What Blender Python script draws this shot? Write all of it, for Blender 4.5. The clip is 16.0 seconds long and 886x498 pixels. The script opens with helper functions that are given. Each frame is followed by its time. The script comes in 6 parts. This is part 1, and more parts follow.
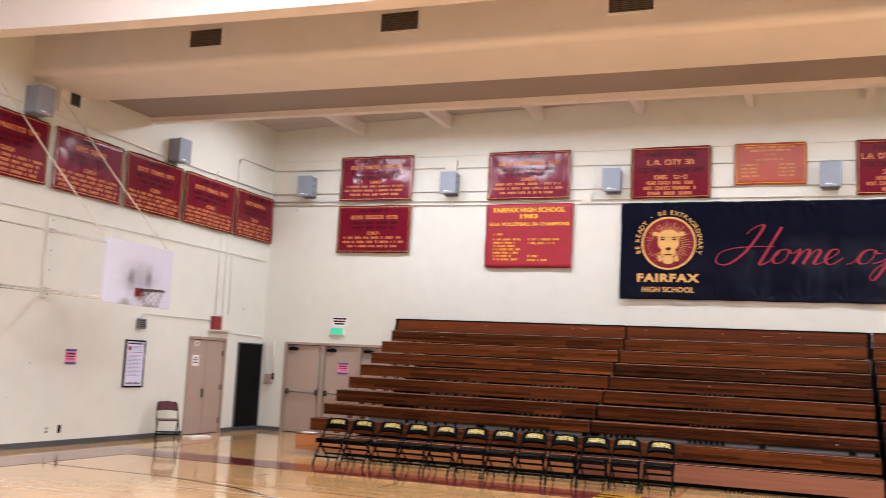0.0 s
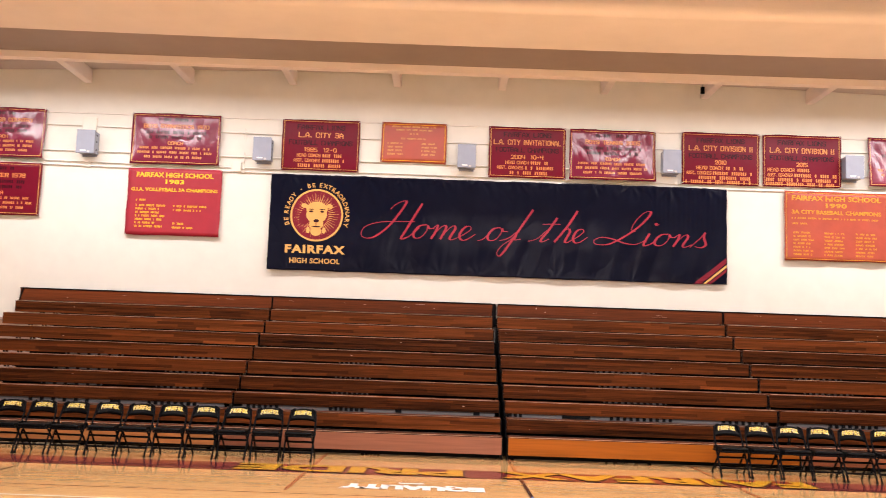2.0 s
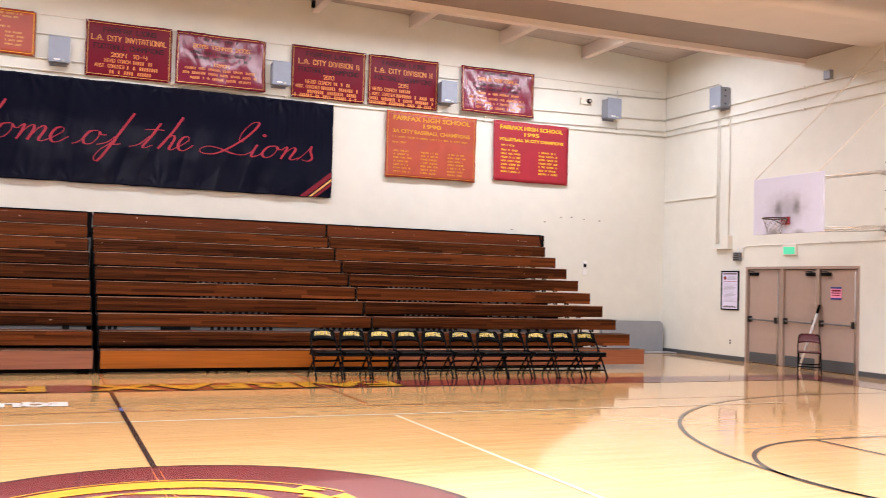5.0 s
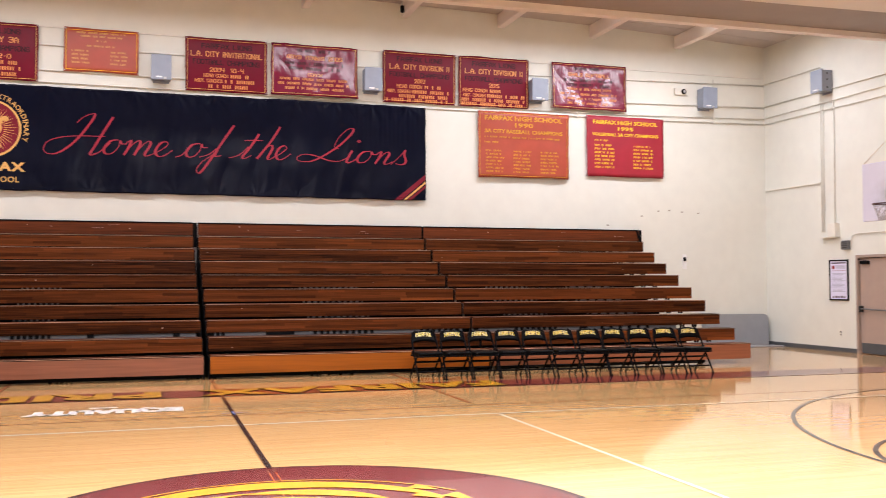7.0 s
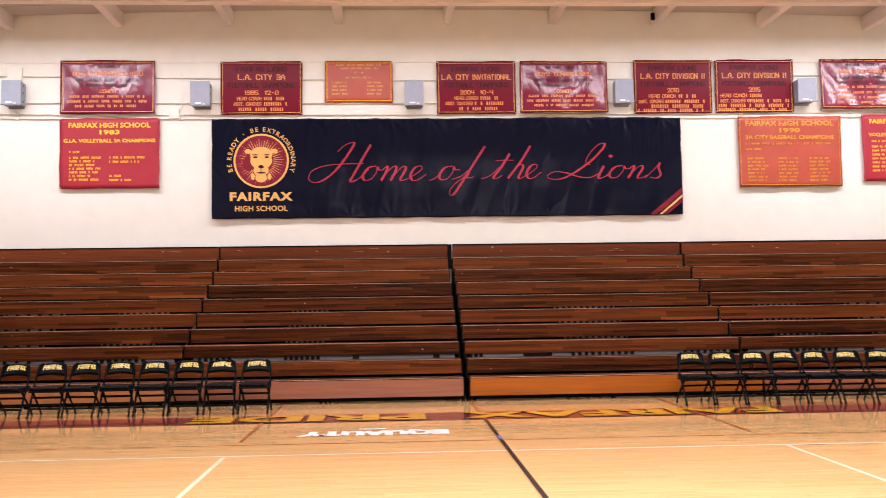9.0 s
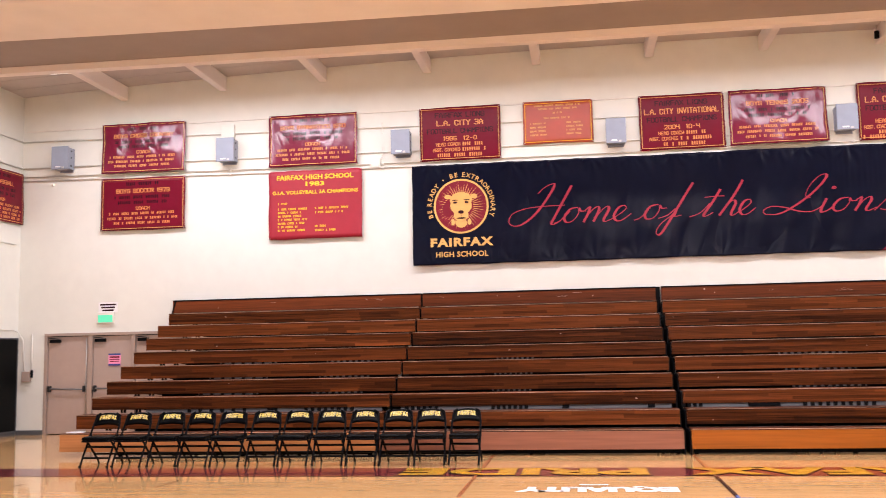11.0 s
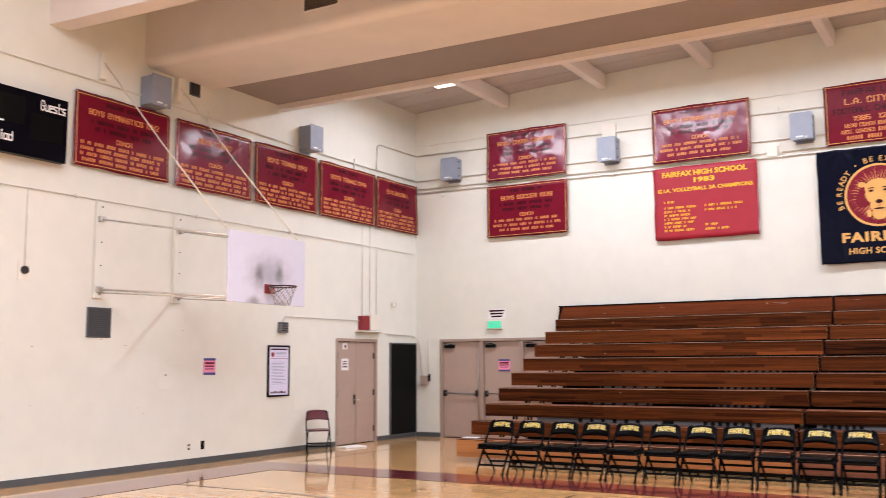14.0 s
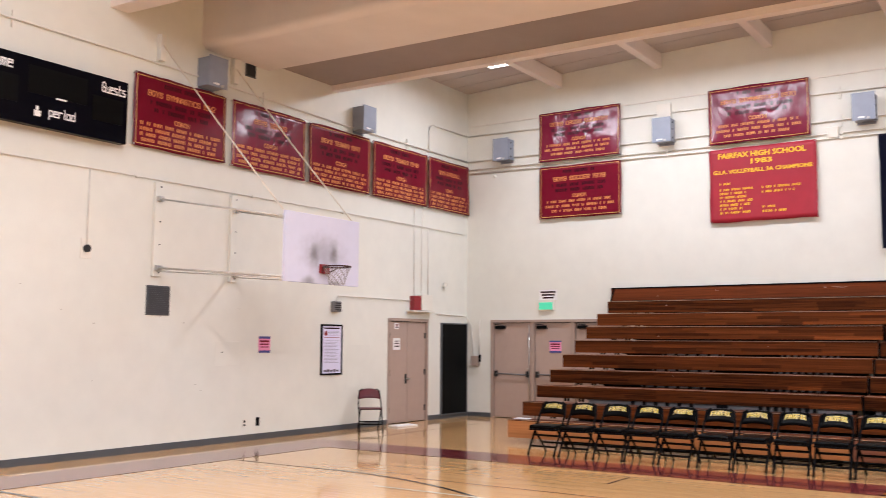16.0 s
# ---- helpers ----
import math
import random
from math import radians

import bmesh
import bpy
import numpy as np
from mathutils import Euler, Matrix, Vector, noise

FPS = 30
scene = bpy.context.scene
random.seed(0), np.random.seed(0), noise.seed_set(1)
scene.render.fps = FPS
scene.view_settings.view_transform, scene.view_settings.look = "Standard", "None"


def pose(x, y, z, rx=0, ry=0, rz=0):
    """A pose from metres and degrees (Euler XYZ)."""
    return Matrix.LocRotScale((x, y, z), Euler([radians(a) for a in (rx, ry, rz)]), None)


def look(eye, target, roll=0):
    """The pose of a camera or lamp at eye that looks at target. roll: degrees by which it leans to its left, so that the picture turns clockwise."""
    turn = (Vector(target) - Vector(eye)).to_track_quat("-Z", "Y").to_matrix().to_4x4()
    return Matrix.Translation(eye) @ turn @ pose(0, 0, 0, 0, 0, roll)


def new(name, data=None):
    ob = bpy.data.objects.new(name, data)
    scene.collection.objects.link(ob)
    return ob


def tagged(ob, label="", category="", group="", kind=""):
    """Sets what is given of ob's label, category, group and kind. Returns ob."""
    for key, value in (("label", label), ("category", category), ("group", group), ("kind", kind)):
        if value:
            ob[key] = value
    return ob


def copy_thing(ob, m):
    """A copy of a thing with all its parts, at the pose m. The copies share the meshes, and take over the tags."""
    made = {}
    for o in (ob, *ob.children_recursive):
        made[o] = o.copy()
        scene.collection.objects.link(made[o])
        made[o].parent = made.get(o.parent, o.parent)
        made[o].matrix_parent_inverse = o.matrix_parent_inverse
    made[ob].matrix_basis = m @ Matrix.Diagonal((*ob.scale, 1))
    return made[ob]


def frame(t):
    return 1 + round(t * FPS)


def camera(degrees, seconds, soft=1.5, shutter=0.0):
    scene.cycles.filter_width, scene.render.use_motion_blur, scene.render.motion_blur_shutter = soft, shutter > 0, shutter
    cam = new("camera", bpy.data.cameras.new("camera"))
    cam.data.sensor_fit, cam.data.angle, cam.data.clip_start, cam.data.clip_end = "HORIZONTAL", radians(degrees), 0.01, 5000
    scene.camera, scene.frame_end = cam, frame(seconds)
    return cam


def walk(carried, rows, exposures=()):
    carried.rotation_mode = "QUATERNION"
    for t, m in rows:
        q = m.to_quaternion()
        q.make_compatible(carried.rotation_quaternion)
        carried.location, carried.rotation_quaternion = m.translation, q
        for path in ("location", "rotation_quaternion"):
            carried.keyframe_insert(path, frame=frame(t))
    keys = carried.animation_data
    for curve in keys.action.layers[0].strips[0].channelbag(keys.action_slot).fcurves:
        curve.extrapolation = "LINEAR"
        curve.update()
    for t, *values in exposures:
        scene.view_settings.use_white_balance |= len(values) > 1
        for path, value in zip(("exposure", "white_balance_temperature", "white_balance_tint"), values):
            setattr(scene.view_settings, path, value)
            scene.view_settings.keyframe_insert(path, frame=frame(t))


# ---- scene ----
cam = camera(50.4, 16.0, soft=0.75, shutter=0.3)
PATH = [
    (0, (-1.167, -20.266, 1.764), (-1.892, -18.419, 2.01), 2.8),
    (0.5, (-1.248, -20.209, 1.753), (-1.723, -18.282, 1.999), 2.6),
    (1, (-1.251, -20.197, 1.723), (-1.549, -18.234, 1.967), 2.4),
    (1.5, (-1.206, -20.185, 1.734), (-1.334, -18.202, 1.967), 2.1),
    (2, (-1.16, -20.156, 1.701), (-1.165, -18.168, 1.923), 2.0),
    (2.5, (-1.13, -20.146, 1.658), (-1.021, -18.16, 1.866), 2.0),
    (3, (-1.08, -20.192, 1.658), (-0.833, -18.216, 1.841), 2.0),
    (3.5, (-0.988, -20.178, 1.636), (-0.584, -18.226, 1.79), 1.8),
    (4, (-0.961, -20.164, 1.614), (-0.417, -18.242, 1.73), 1.8),
    (4.5, (-0.904, -20.149, 1.567), (-0.23, -18.268, 1.655), 1.9),
    (4.6, (-0.901, -20.129, 1.564), (-0.212, -18.253, 1.648), 1.9),
    (5.75, (-0.90, -20.09, 1.556), (0.016, -18.313, 1.626), 1.0),
    (7, (-0.981, -20.088, 1.547), (-0.384, -18.18, 1.62), -0.1),
    (7.5, (-1.057, -20.121, 1.555), (-0.585, -18.178, 1.624), -0.5),
    (8, (-1.073, -19.96, 1.562), (-0.725, -17.992, 1.638), -0.8),
    (8.5, (-1.075, -19.843, 1.6), (-0.864, -17.856, 1.695), -0.8),
    (9, (-1.177, -19.623, 1.573), (-1.078, -17.628, 1.689), -0.8),
    (9.5, (-1.291, -19.496, 1.613), (-1.29, -17.501, 1.765), -0.9),
    (12, (-1.686, -18.719, 1.593), (-2.159, -16.791, 1.834), -1.1),
    (12.5, (-1.736, -18.517, 1.598), (-2.308, -16.617, 1.847), -0.9),
    (13, (-1.848, -18.377, 1.603), (-2.548, -16.52, 1.852), -0.5),
    (13.5, (-1.987, -18.276, 1.602), (-2.814, -16.472, 1.853), -0.4),
    (14, (-2.112, -18.259, 1.633), (-3.133, -16.557, 1.874), -0.3),
    (14.5, (-2.155, -18.27, 1.644), (-3.288, -16.638, 1.867), -0.6),
    (15, (-2.233, -18.297, 1.651), (-3.452, -16.725, 1.855), -0.5),
    (15.5, (-2.27, -18.312, 1.655), (-3.489, -16.739, 1.849), -0.1),
    (16, (-2.159, -18.316, 1.654), (-3.27, -16.664, 1.852), 0.4),
]
# the exposure opens up over the dark seats and the balance cools towards the end walls
walk(cam, [(t, look(eye, target, roll)) for t, eye, target, roll in PATH], [
    (0, -0.07, 6050, 7), (0.5, 0.11, 6300, 8), (1, 0.17, 6600, 10), (1.5, 0.22, 6850, 14), (2.5, 0.24, 7000, 16), (3.5, 0.21, 7050, 15), (4, 0.04, 6650, 12), (4.6, -0.04, 6300, 12),
    (7, -0.07, 6300, 11), (7.5, -0.05, 6400, 13), (9.5, 0.19, 6450, 17), (12, 0.31, 6250, 16), (13, 0.22, 6150, 13), (14, 0.09, 6100, 11), (14.5, 0.04, 6050, 10), (15, -0.01, 6050, 10), (16, -0.02, 6050, 10)])

# ---- world and light ----
world = bpy.data.worlds.new("world")
scene.world = world
world.use_nodes = True
world.node_tree.nodes["Background"].inputs[0].default_value = (0.9, 0.92, 1.0, 1)
world.node_tree.nodes["Background"].inputs[1].default_value = 0.02


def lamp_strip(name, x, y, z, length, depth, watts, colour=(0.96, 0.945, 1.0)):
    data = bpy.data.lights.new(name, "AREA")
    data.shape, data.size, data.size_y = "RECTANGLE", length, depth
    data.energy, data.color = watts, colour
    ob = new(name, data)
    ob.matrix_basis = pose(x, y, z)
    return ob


# ceiling lamp rows: the wall bay, plus unseen ones assumed mid-hall and near side
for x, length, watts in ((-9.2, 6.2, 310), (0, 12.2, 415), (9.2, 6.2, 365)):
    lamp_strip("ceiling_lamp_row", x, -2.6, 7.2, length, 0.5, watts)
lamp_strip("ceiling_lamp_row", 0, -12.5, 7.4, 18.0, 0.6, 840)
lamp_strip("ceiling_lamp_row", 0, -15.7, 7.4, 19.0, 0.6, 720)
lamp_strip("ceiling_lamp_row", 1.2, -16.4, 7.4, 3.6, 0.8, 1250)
# added point lights, unseen, that brighten the end walls
for x in (-9.6, 9.6):
    for y in (-12.6, -16.4):
        data = bpy.data.lights.new("end_wall_fill", "POINT")
        data.energy, data.shadow_soft_size, data.color = 180, 0.75, (0.93, 0.95, 1.0)
        new("end_wall_fill", data).matrix_basis = pose(x, y, 7.4)
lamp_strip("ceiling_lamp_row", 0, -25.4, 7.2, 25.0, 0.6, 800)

# ---- materials ----
def mat(name, colour, rough=0.6, metal=0.0, var=0.12, scale=6.0, bump=0.0, bump_scale=60.0, coat=0.0, per_object=0.0, stretch=(1, 1, 1), spec=0.5):
    """A principled material with noise at two scales in its colour, and fine relief."""
    m = bpy.data.materials.new(name)
    m.use_nodes = True
    nt = m.node_tree
    b = nt.nodes["Principled BSDF"]
    b.inputs["Roughness"].default_value, b.inputs["Metallic"].default_value = rough, metal
    b.inputs["Coat Weight"].default_value = coat
    b.inputs["Specular IOR Level"].default_value = spec
    co = nt.nodes.new("ShaderNodeTexCoord")
    mp = nt.nodes.new("ShaderNodeMapping")
    mp.inputs["Scale"].default_value = stretch
    nt.links.new(co.outputs["Object"], mp.inputs["Vector"])
    n1, n2 = nt.nodes.new("ShaderNodeTexNoise"), nt.nodes.new("ShaderNodeTexNoise")
    n1.inputs["Scale"].default_value, n2.inputs["Scale"].default_value = scale * 0.15, scale
    n1.inputs["Detail"].default_value, n2.inputs["Detail"].default_value = 3, 6
    for n in (n1, n2):
        nt.links.new(mp.outputs[0], n.inputs["Vector"])
    add = nt.nodes.new("ShaderNodeMath")
    add.operation = "ADD"
    nt.links.new(n1.outputs[0], add.inputs[0])
    nt.links.new(n2.outputs[0], add.inputs[1])
    last = add
    if per_object:
        info = nt.nodes.new("ShaderNodeObjectInfo")
        mul = nt.nodes.new("ShaderNodeMath")
        mul.operation, mul.inputs[1].default_value, mul.inputs[2].default_value = "MULTIPLY_ADD", per_object, -per_object / 2
        nt.links.new(info.outputs["Random"], mul.inputs[0])
        last = nt.nodes.new("ShaderNodeMath")
        last.operation = "ADD"
        nt.links.new(add.outputs[0], last.inputs[0])
        nt.links.new(mul.outputs[0], last.inputs[1])
    ramp = nt.nodes.new("ShaderNodeMapRange")
    ramp.inputs["From Min"].default_value, ramp.inputs["From Max"].default_value = 0.6, 1.4
    ramp.inputs["To Min"].default_value, ramp.inputs["To Max"].default_value = 1 - var, 1 + var
    nt.links.new(last.outputs[0], ramp.inputs["Value"])
    mix = nt.nodes.new("ShaderNodeVectorMath")
    mix.operation = "SCALE"
    mix.inputs[0].default_value = colour
    nt.links.new(ramp.outputs[0], mix.inputs["Scale"])
    nt.links.new(mix.outputs[0], b.inputs["Base Color"])
    if bump:
        n3 = nt.nodes.new("ShaderNodeTexNoise")
        n3.inputs["Scale"].default_value = bump_scale
        n3.inputs["Detail"].default_value = 4
        nt.links.new(mp.outputs[0], n3.inputs["Vector"])
        bp = nt.nodes.new("ShaderNodeBump")
        bp.inputs["Strength"].default_value, bp.inputs["Distance"].default_value = bump, 0.02
        nt.links.new(n3.outputs[0], bp.inputs["Height"])
        nt.links.new(bp.outputs[0], b.inputs["Normal"])
    return m


def glow(name, colour, strength):
    m = mat(name, colour, 0.4, var=0.02)
    b = m.node_tree.nodes["Principled BSDF"]
    b.inputs["Emission Color"].default_value = (*colour, 1)
    b.inputs["Emission Strength"].default_value = strength
    return m


def maple(name, tint=(1, 1, 1), strips=True):
    """Varnished narrow maple strips along x, each strip a little different."""
    m = bpy.data.materials.new(name)
    m.use_nodes = True
    nt = m.node_tree
    b = nt.nodes["Principled BSDF"]
    co = nt.nodes.new("ShaderNodeTexCoord")
    br = nt.nodes.new("ShaderNodeTexBrick")
    br.offset, br.offset_frequency = 0.37, 3
    for key, v in (("Scale", 1.0), ("Brick Width", 1.3), ("Row Height", 0.057), ("Mortar Size", 0.0009), ("Mortar Smooth", 0.3), ("Bias", 0.0)):
        br.inputs[key].default_value = v
    br.inputs["Color1"].default_value = (0.75 * tint[0], 0.45 * tint[1], 0.195 * tint[2], 1)
    br.inputs["Color2"].default_value = (0.675 * tint[0], 0.392 * tint[1], 0.16 * tint[2], 1)
    br.inputs["Mortar"].default_value = (0.43 * tint[0], 0.25 * tint[1], 0.105 * tint[2], 1)
    nt.links.new(co.outputs["Object"], br.inputs["Vector"])
    mp = nt.nodes.new("ShaderNodeMapping")
    mp.inputs["Scale"].default_value = (0.6, 14, 1)
    nt.links.new(co.outputs["Object"], mp.inputs["Vector"])
    n = nt.nodes.new("ShaderNodeTexNoise")
    n.inputs["Scale"].default_value, n.inputs["Detail"].default_value = 2.2, 5
    nt.links.new(mp.outputs[0], n.inputs["Vector"])
    r = nt.nodes.new("ShaderNodeMapRange")
    r.inputs["From Min"].default_value, r.inputs["From Max"].default_value = 0.3, 0.7
    r.inputs["To Min"].default_value, r.inputs["To Max"].default_value = 0.9, 1.1
    nt.links.new(n.outputs[0], r.inputs["Value"])
    sc = nt.nodes.new("ShaderNodeVectorMath")
    sc.operation = "SCALE"
    nt.links.new(br.outputs[0], sc.inputs[0])
    nt.links.new(r.outputs[0], sc.inputs["Scale"])
    nt.links.new(sc.outputs[0], b.inputs["Base Color"])
    # gloss with scuffs, gentle waviness
    n2 = nt.nodes.new("ShaderNodeTexNoise")
    n2.inputs["Scale"].default_value, n2.inputs["Detail"].default_value = 1.1, 6
    nt.links.new(co.outputs["Object"], n2.inputs["Vector"])
    rr = nt.nodes.new("ShaderNodeMapRange")
    rr.inputs["To Min"].default_value, rr.inputs["To Max"].default_value = 0.05, 0.12
    nt.links.new(n2.outputs[0], rr.inputs["Value"])
    nt.links.new(rr.outputs[0], b.inputs["Roughness"])
    b.inputs["Coat Weight"].default_value = 0.35
    b.inputs["Coat Roughness"].default_value = 0.06
    n3 = nt.nodes.new("ShaderNodeTexNoise")
    n3.inputs["Scale"].default_value = 1.6
    mp3 = nt.nodes.new("ShaderNodeMapping")
    mp3.inputs["Scale"].default_value = (0.5, 3, 1)
    nt.links.new(co.outputs["Object"], mp3.inputs["Vector"])
    nt.links.new(mp3.outputs[0], n3.inputs["Vector"])
    bp = nt.nodes.new("ShaderNodeBump")
    bp.inputs["Strength"].default_value, bp.inputs["Distance"].default_value = 0.035, 0.02
    nt.links.new(n3.outputs[0], bp.inputs["Height"])
    nt.links.new(bp.outputs[0], b.inputs["Normal"])
    return m


def creased(name, colour, rough, spec, depth, stretch):
    """Shiny sheet vinyl with a few sharp creases over soft waves."""
    m = mat(name, colour, rough, spec=spec, var=0.15, scale=5)
    nt = m.node_tree
    co = nt.nodes.new("ShaderNodeTexCoord")
    mp = nt.nodes.new("ShaderNodeMapping")
    mp.inputs["Scale"].default_value = stretch
    mp.inputs["Rotation"].default_value = (0, 0.35, 0)
    nt.links.new(co.outputs["Object"], mp.inputs["Vector"])
    n = nt.nodes.new("ShaderNodeTexNoise")
    n.inputs["Scale"].default_value, n.inputs["Detail"].default_value, n.inputs["Distortion"].default_value = 1.1, 1.5, 1.0
    nt.links.new(mp.outputs[0], n.inputs["Vector"])
    ridge = nt.nodes.new("ShaderNodeMath")
    ridge.operation, ridge.inputs[1].default_value = "SUBTRACT", 0.5
    nt.links.new(n.outputs[0], ridge.inputs[0])
    fold = nt.nodes.new("ShaderNodeMath")
    fold.operation = "ABSOLUTE"
    nt.links.new(ridge.outputs[0], fold.inputs[0])
    sharp = nt.nodes.new("ShaderNodeMath")
    sharp.operation, sharp.inputs[1].default_value = "POWER", 0.7
    nt.links.new(fold.outputs[0], sharp.inputs[0])
    bp = nt.nodes.new("ShaderNodeBump")
    bp.inputs["Strength"].default_value, bp.inputs["Distance"].default_value = depth, 0.09
    nt.links.new(sharp.outputs[0], bp.inputs["Height"])
    nt.links.new(bp.outputs[0], nt.nodes["Principled BSDF"].inputs["Normal"])
    return m


CREAM = mat("cream_wall_paint", (0.712, 0.71, 0.642), 0.55, var=0.05, scale=3, bump=0.12, bump_scale=90)
PLASTER = mat("beige_plaster", (0.72, 0.68, 0.665), 0.7, var=0.06, scale=2, bump=0.15, bump_scale=40)
# darker than the other beams: the underside's shade is put into this colour
GIRDER = mat("shade_brown_girder", (0.295, 0.248, 0.23), 0.6, var=0.08, scale=2, bump=0.1, bump_scale=50)
CROSS = mat("cream_girder_paint", (0.80, 0.74, 0.715), 0.6, var=0.05, scale=2, bump=0.1, bump_scale=50)
# unseen south wall, coloured dark to cut the light it bounces
DULL = mat("low_bounce_wall", (0.32, 0.28, 0.24), 0.6, var=0.06, scale=3)
BEAM = mat("painted_beam", (0.80, 0.74, 0.70), 0.6, var=0.06, scale=2, bump=0.1, bump_scale=50)
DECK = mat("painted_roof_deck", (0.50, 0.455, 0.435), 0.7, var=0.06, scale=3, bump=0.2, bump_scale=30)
FLOOR = maple("varnished_maple")
MAROON_FLOOR = mat("maroon_floor_paint", (0.17, 0.025, 0.03), 0.14, var=0.15, scale=8, coat=0.35)
YELLOW_FLOOR = mat("yellow_floor_paint", (0.74, 0.38, 0.03), 0.16, var=0.12, scale=8, coat=0.3)
BLACK_FLOOR = mat("black_floor_paint", (0.03, 0.022, 0.022), 0.15, var=0.15, scale=8, coat=0.3)
BRIGHT_FLOOR = mat("bright_white_floor_paint", (0.78, 0.74, 0.71), 0.3, var=0.05, scale=8)
WHITE_FLOOR = mat("white_floor_paint", (0.78, 0.69, 0.52), 0.16, var=0.1, scale=8, coat=0.3)
ORANGE_FLOOR = mat("orange_floor_line", (0.48, 0.16, 0.06), 0.16, var=0.15, scale=8, coat=0.3)
BLUE_FLOOR = mat("blue_floor_mark", (0.12, 0.17, 0.42), 0.2, var=0.1)
RUBBER = mat("grey_rubber_base", (0.075, 0.08, 0.086), 0.5, var=0.12)
VINYL_RED = mat("maroon_vinyl", (0.150, 0.0055, 0.019), 0.30, spec=0.13, var=0.12, scale=5, bump=0.25, bump_scale=4)
VINYL_BRIGHT = mat("crimson_cloth", (0.33, 0.010, 0.026), 0.5, var=0.12, scale=5, bump=0.25, bump_scale=5)
VINYL_ORANGE = mat("faded_orange_cloth", (0.37, 0.058, 0.03), 0.4, var=0.15, scale=5, bump=0.3, bump_scale=5)
VINYL_PINK = creased("rose_vinyl", (0.17, 0.009, 0.033), 0.17, 0.45, 0.22, (1.5, 1, 0.55))
VINYL_BLACK = creased("black_vinyl", (0.0022, 0.0030, 0.0115), 0.30, 0.09, 0.22, (0.9, 1, 0.7))
INK_ORANGE = mat("orange_ink", (0.68, 0.262, 0.09), 0.45, spec=0.15, var=0.08)
INK_YELLOW = mat("yellow_ink", (0.85, 0.50, 0.04), 0.45, spec=0.15, var=0.08)
INK_FADED = mat("faded_yellow_ink", (0.60, 0.29, 0.04), 0.45, spec=0.15, var=0.15)
INK_GOLD = mat("gold_ink", (0.68, 0.39, 0.125), 0.45, spec=0.15, var=0.08)
INK_RED = mat("rose_red_ink", (0.31, 0.028, 0.048), 0.45, spec=0.15, var=0.08)
INK_BLACK = mat("black_ink", (0.03, 0.005, 0.009), 0.45, spec=0.15, var=0.1)
INK_BORDER = mat("dull_gold_ink", (0.62, 0.36, 0.12), 0.4, spec=0.15, var=0.1)
INK_DIM = mat("dim_dark_ink", (0.022, 0.004, 0.007), 0.3, spec=0.15, var=0.1)
INK_MAROON = mat("maroon_ink", (0.18, 0.012, 0.025), 0.45, spec=0.15, var=0.1)
WOOD = mat("stained_bleacher_wood", (0.098, 0.0245, 0.0075), 0.42, spec=0.1, var=0.8, scale=8, stretch=(0.2, 3, 12), bump=0.1, bump_scale=30, per_object=0.45)
# bottom boards: each section's own hue, made paler for the light they catch
WOOD_LIGHT = mat("lit_orange_wood", (0.30, 0.085, 0.007), 0.4, spec=0.2, var=0.28, scale=5, stretch=(0.2, 3, 6), bump=0.1, bump_scale=30)
WOOD_PALE = mat("lit_pink_wood", (0.24, 0.095, 0.055), 0.45, spec=0.2, var=0.28, scale=5, stretch=(0.2, 3, 6), bump=0.1, bump_scale=30)
WOOD_TAN = mat("lit_tan_wood", (0.27, 0.095, 0.045), 0.4, spec=0.2, var=0.28, scale=5, stretch=(0.2, 3, 6), bump=0.1, bump_scale=30)
WOOD_HONEY = mat("lit_honey_wood", (0.42, 0.18, 0.065), 0.4, spec=0.25, var=0.28, scale=5, stretch=(0.2, 3, 6), bump=0.1, bump_scale=30)
SEAT_EDGE = mat("pale_seat_edge", (0.36, 0.24, 0.16), 0.4, var=0.7, scale=6, stretch=(0.3, 3, 3))
BLACK_METAL = mat("black_painted_steel", (0.004, 0.004, 0.0045), 0.5, spec=0.05, var=0.2, scale=12)
DARK_METAL = mat("dark_steel", (0.03, 0.028, 0.027), 0.45, metal=0.5, var=0.2, scale=12)
GREY_METAL = mat("light_grey_painted_steel", (0.25, 0.28, 0.345), 0.4, var=0.08, scale=8, per_object=0.3)
STEEL = mat("steel", (0.55, 0.54, 0.52), 0.3, metal=0.9, var=0.1)
DOOR = mat("taupe_door_paint", (0.40, 0.30, 0.25), 0.45, var=0.06, scale=6)
DOOR_FRAME = mat("taupe_frame_paint", (0.36, 0.27, 0.22), 0.45, var=0.06, scale=6)
PLATE = mat("cream_plate", (0.74, 0.71, 0.63), 0.5, var=0.05)
PAPER = mat("white_paper", (0.8, 0.79, 0.78), 0.6, var=0.03)
PINK = mat("pink_print", (0.80, 0.28, 0.46), 0.55, var=0.06)
NAVY = mat("navy_print", (0.05, 0.06, 0.24), 0.55, var=0.06)
RED = mat("red_paint", (0.24, 0.012, 0.018), 0.4, var=0.1)
MAROON_PAD = mat("maroon_pad_vinyl", (0.25, 0.02, 0.035), 0.4, var=0.08)
BLACK_PANEL = mat("black_panel", (0.003, 0.003, 0.003), 0.5, spec=0.07, var=0.2)
GREY_PAD = mat("grey_mat_vinyl", (0.27, 0.28, 0.30), 0.45, var=0.08, bump=0.1)
YELLOW_PAD = mat("yellow_pad", (0.72, 0.38, 0.03), 0.45, var=0.08)
ROPE = mat("cream_strap", (0.72, 0.66, 0.55), 0.6, var=0.1)
GREEN = glow("green_exit_glow", (0.09, 0.66, 0.38), 0.32)
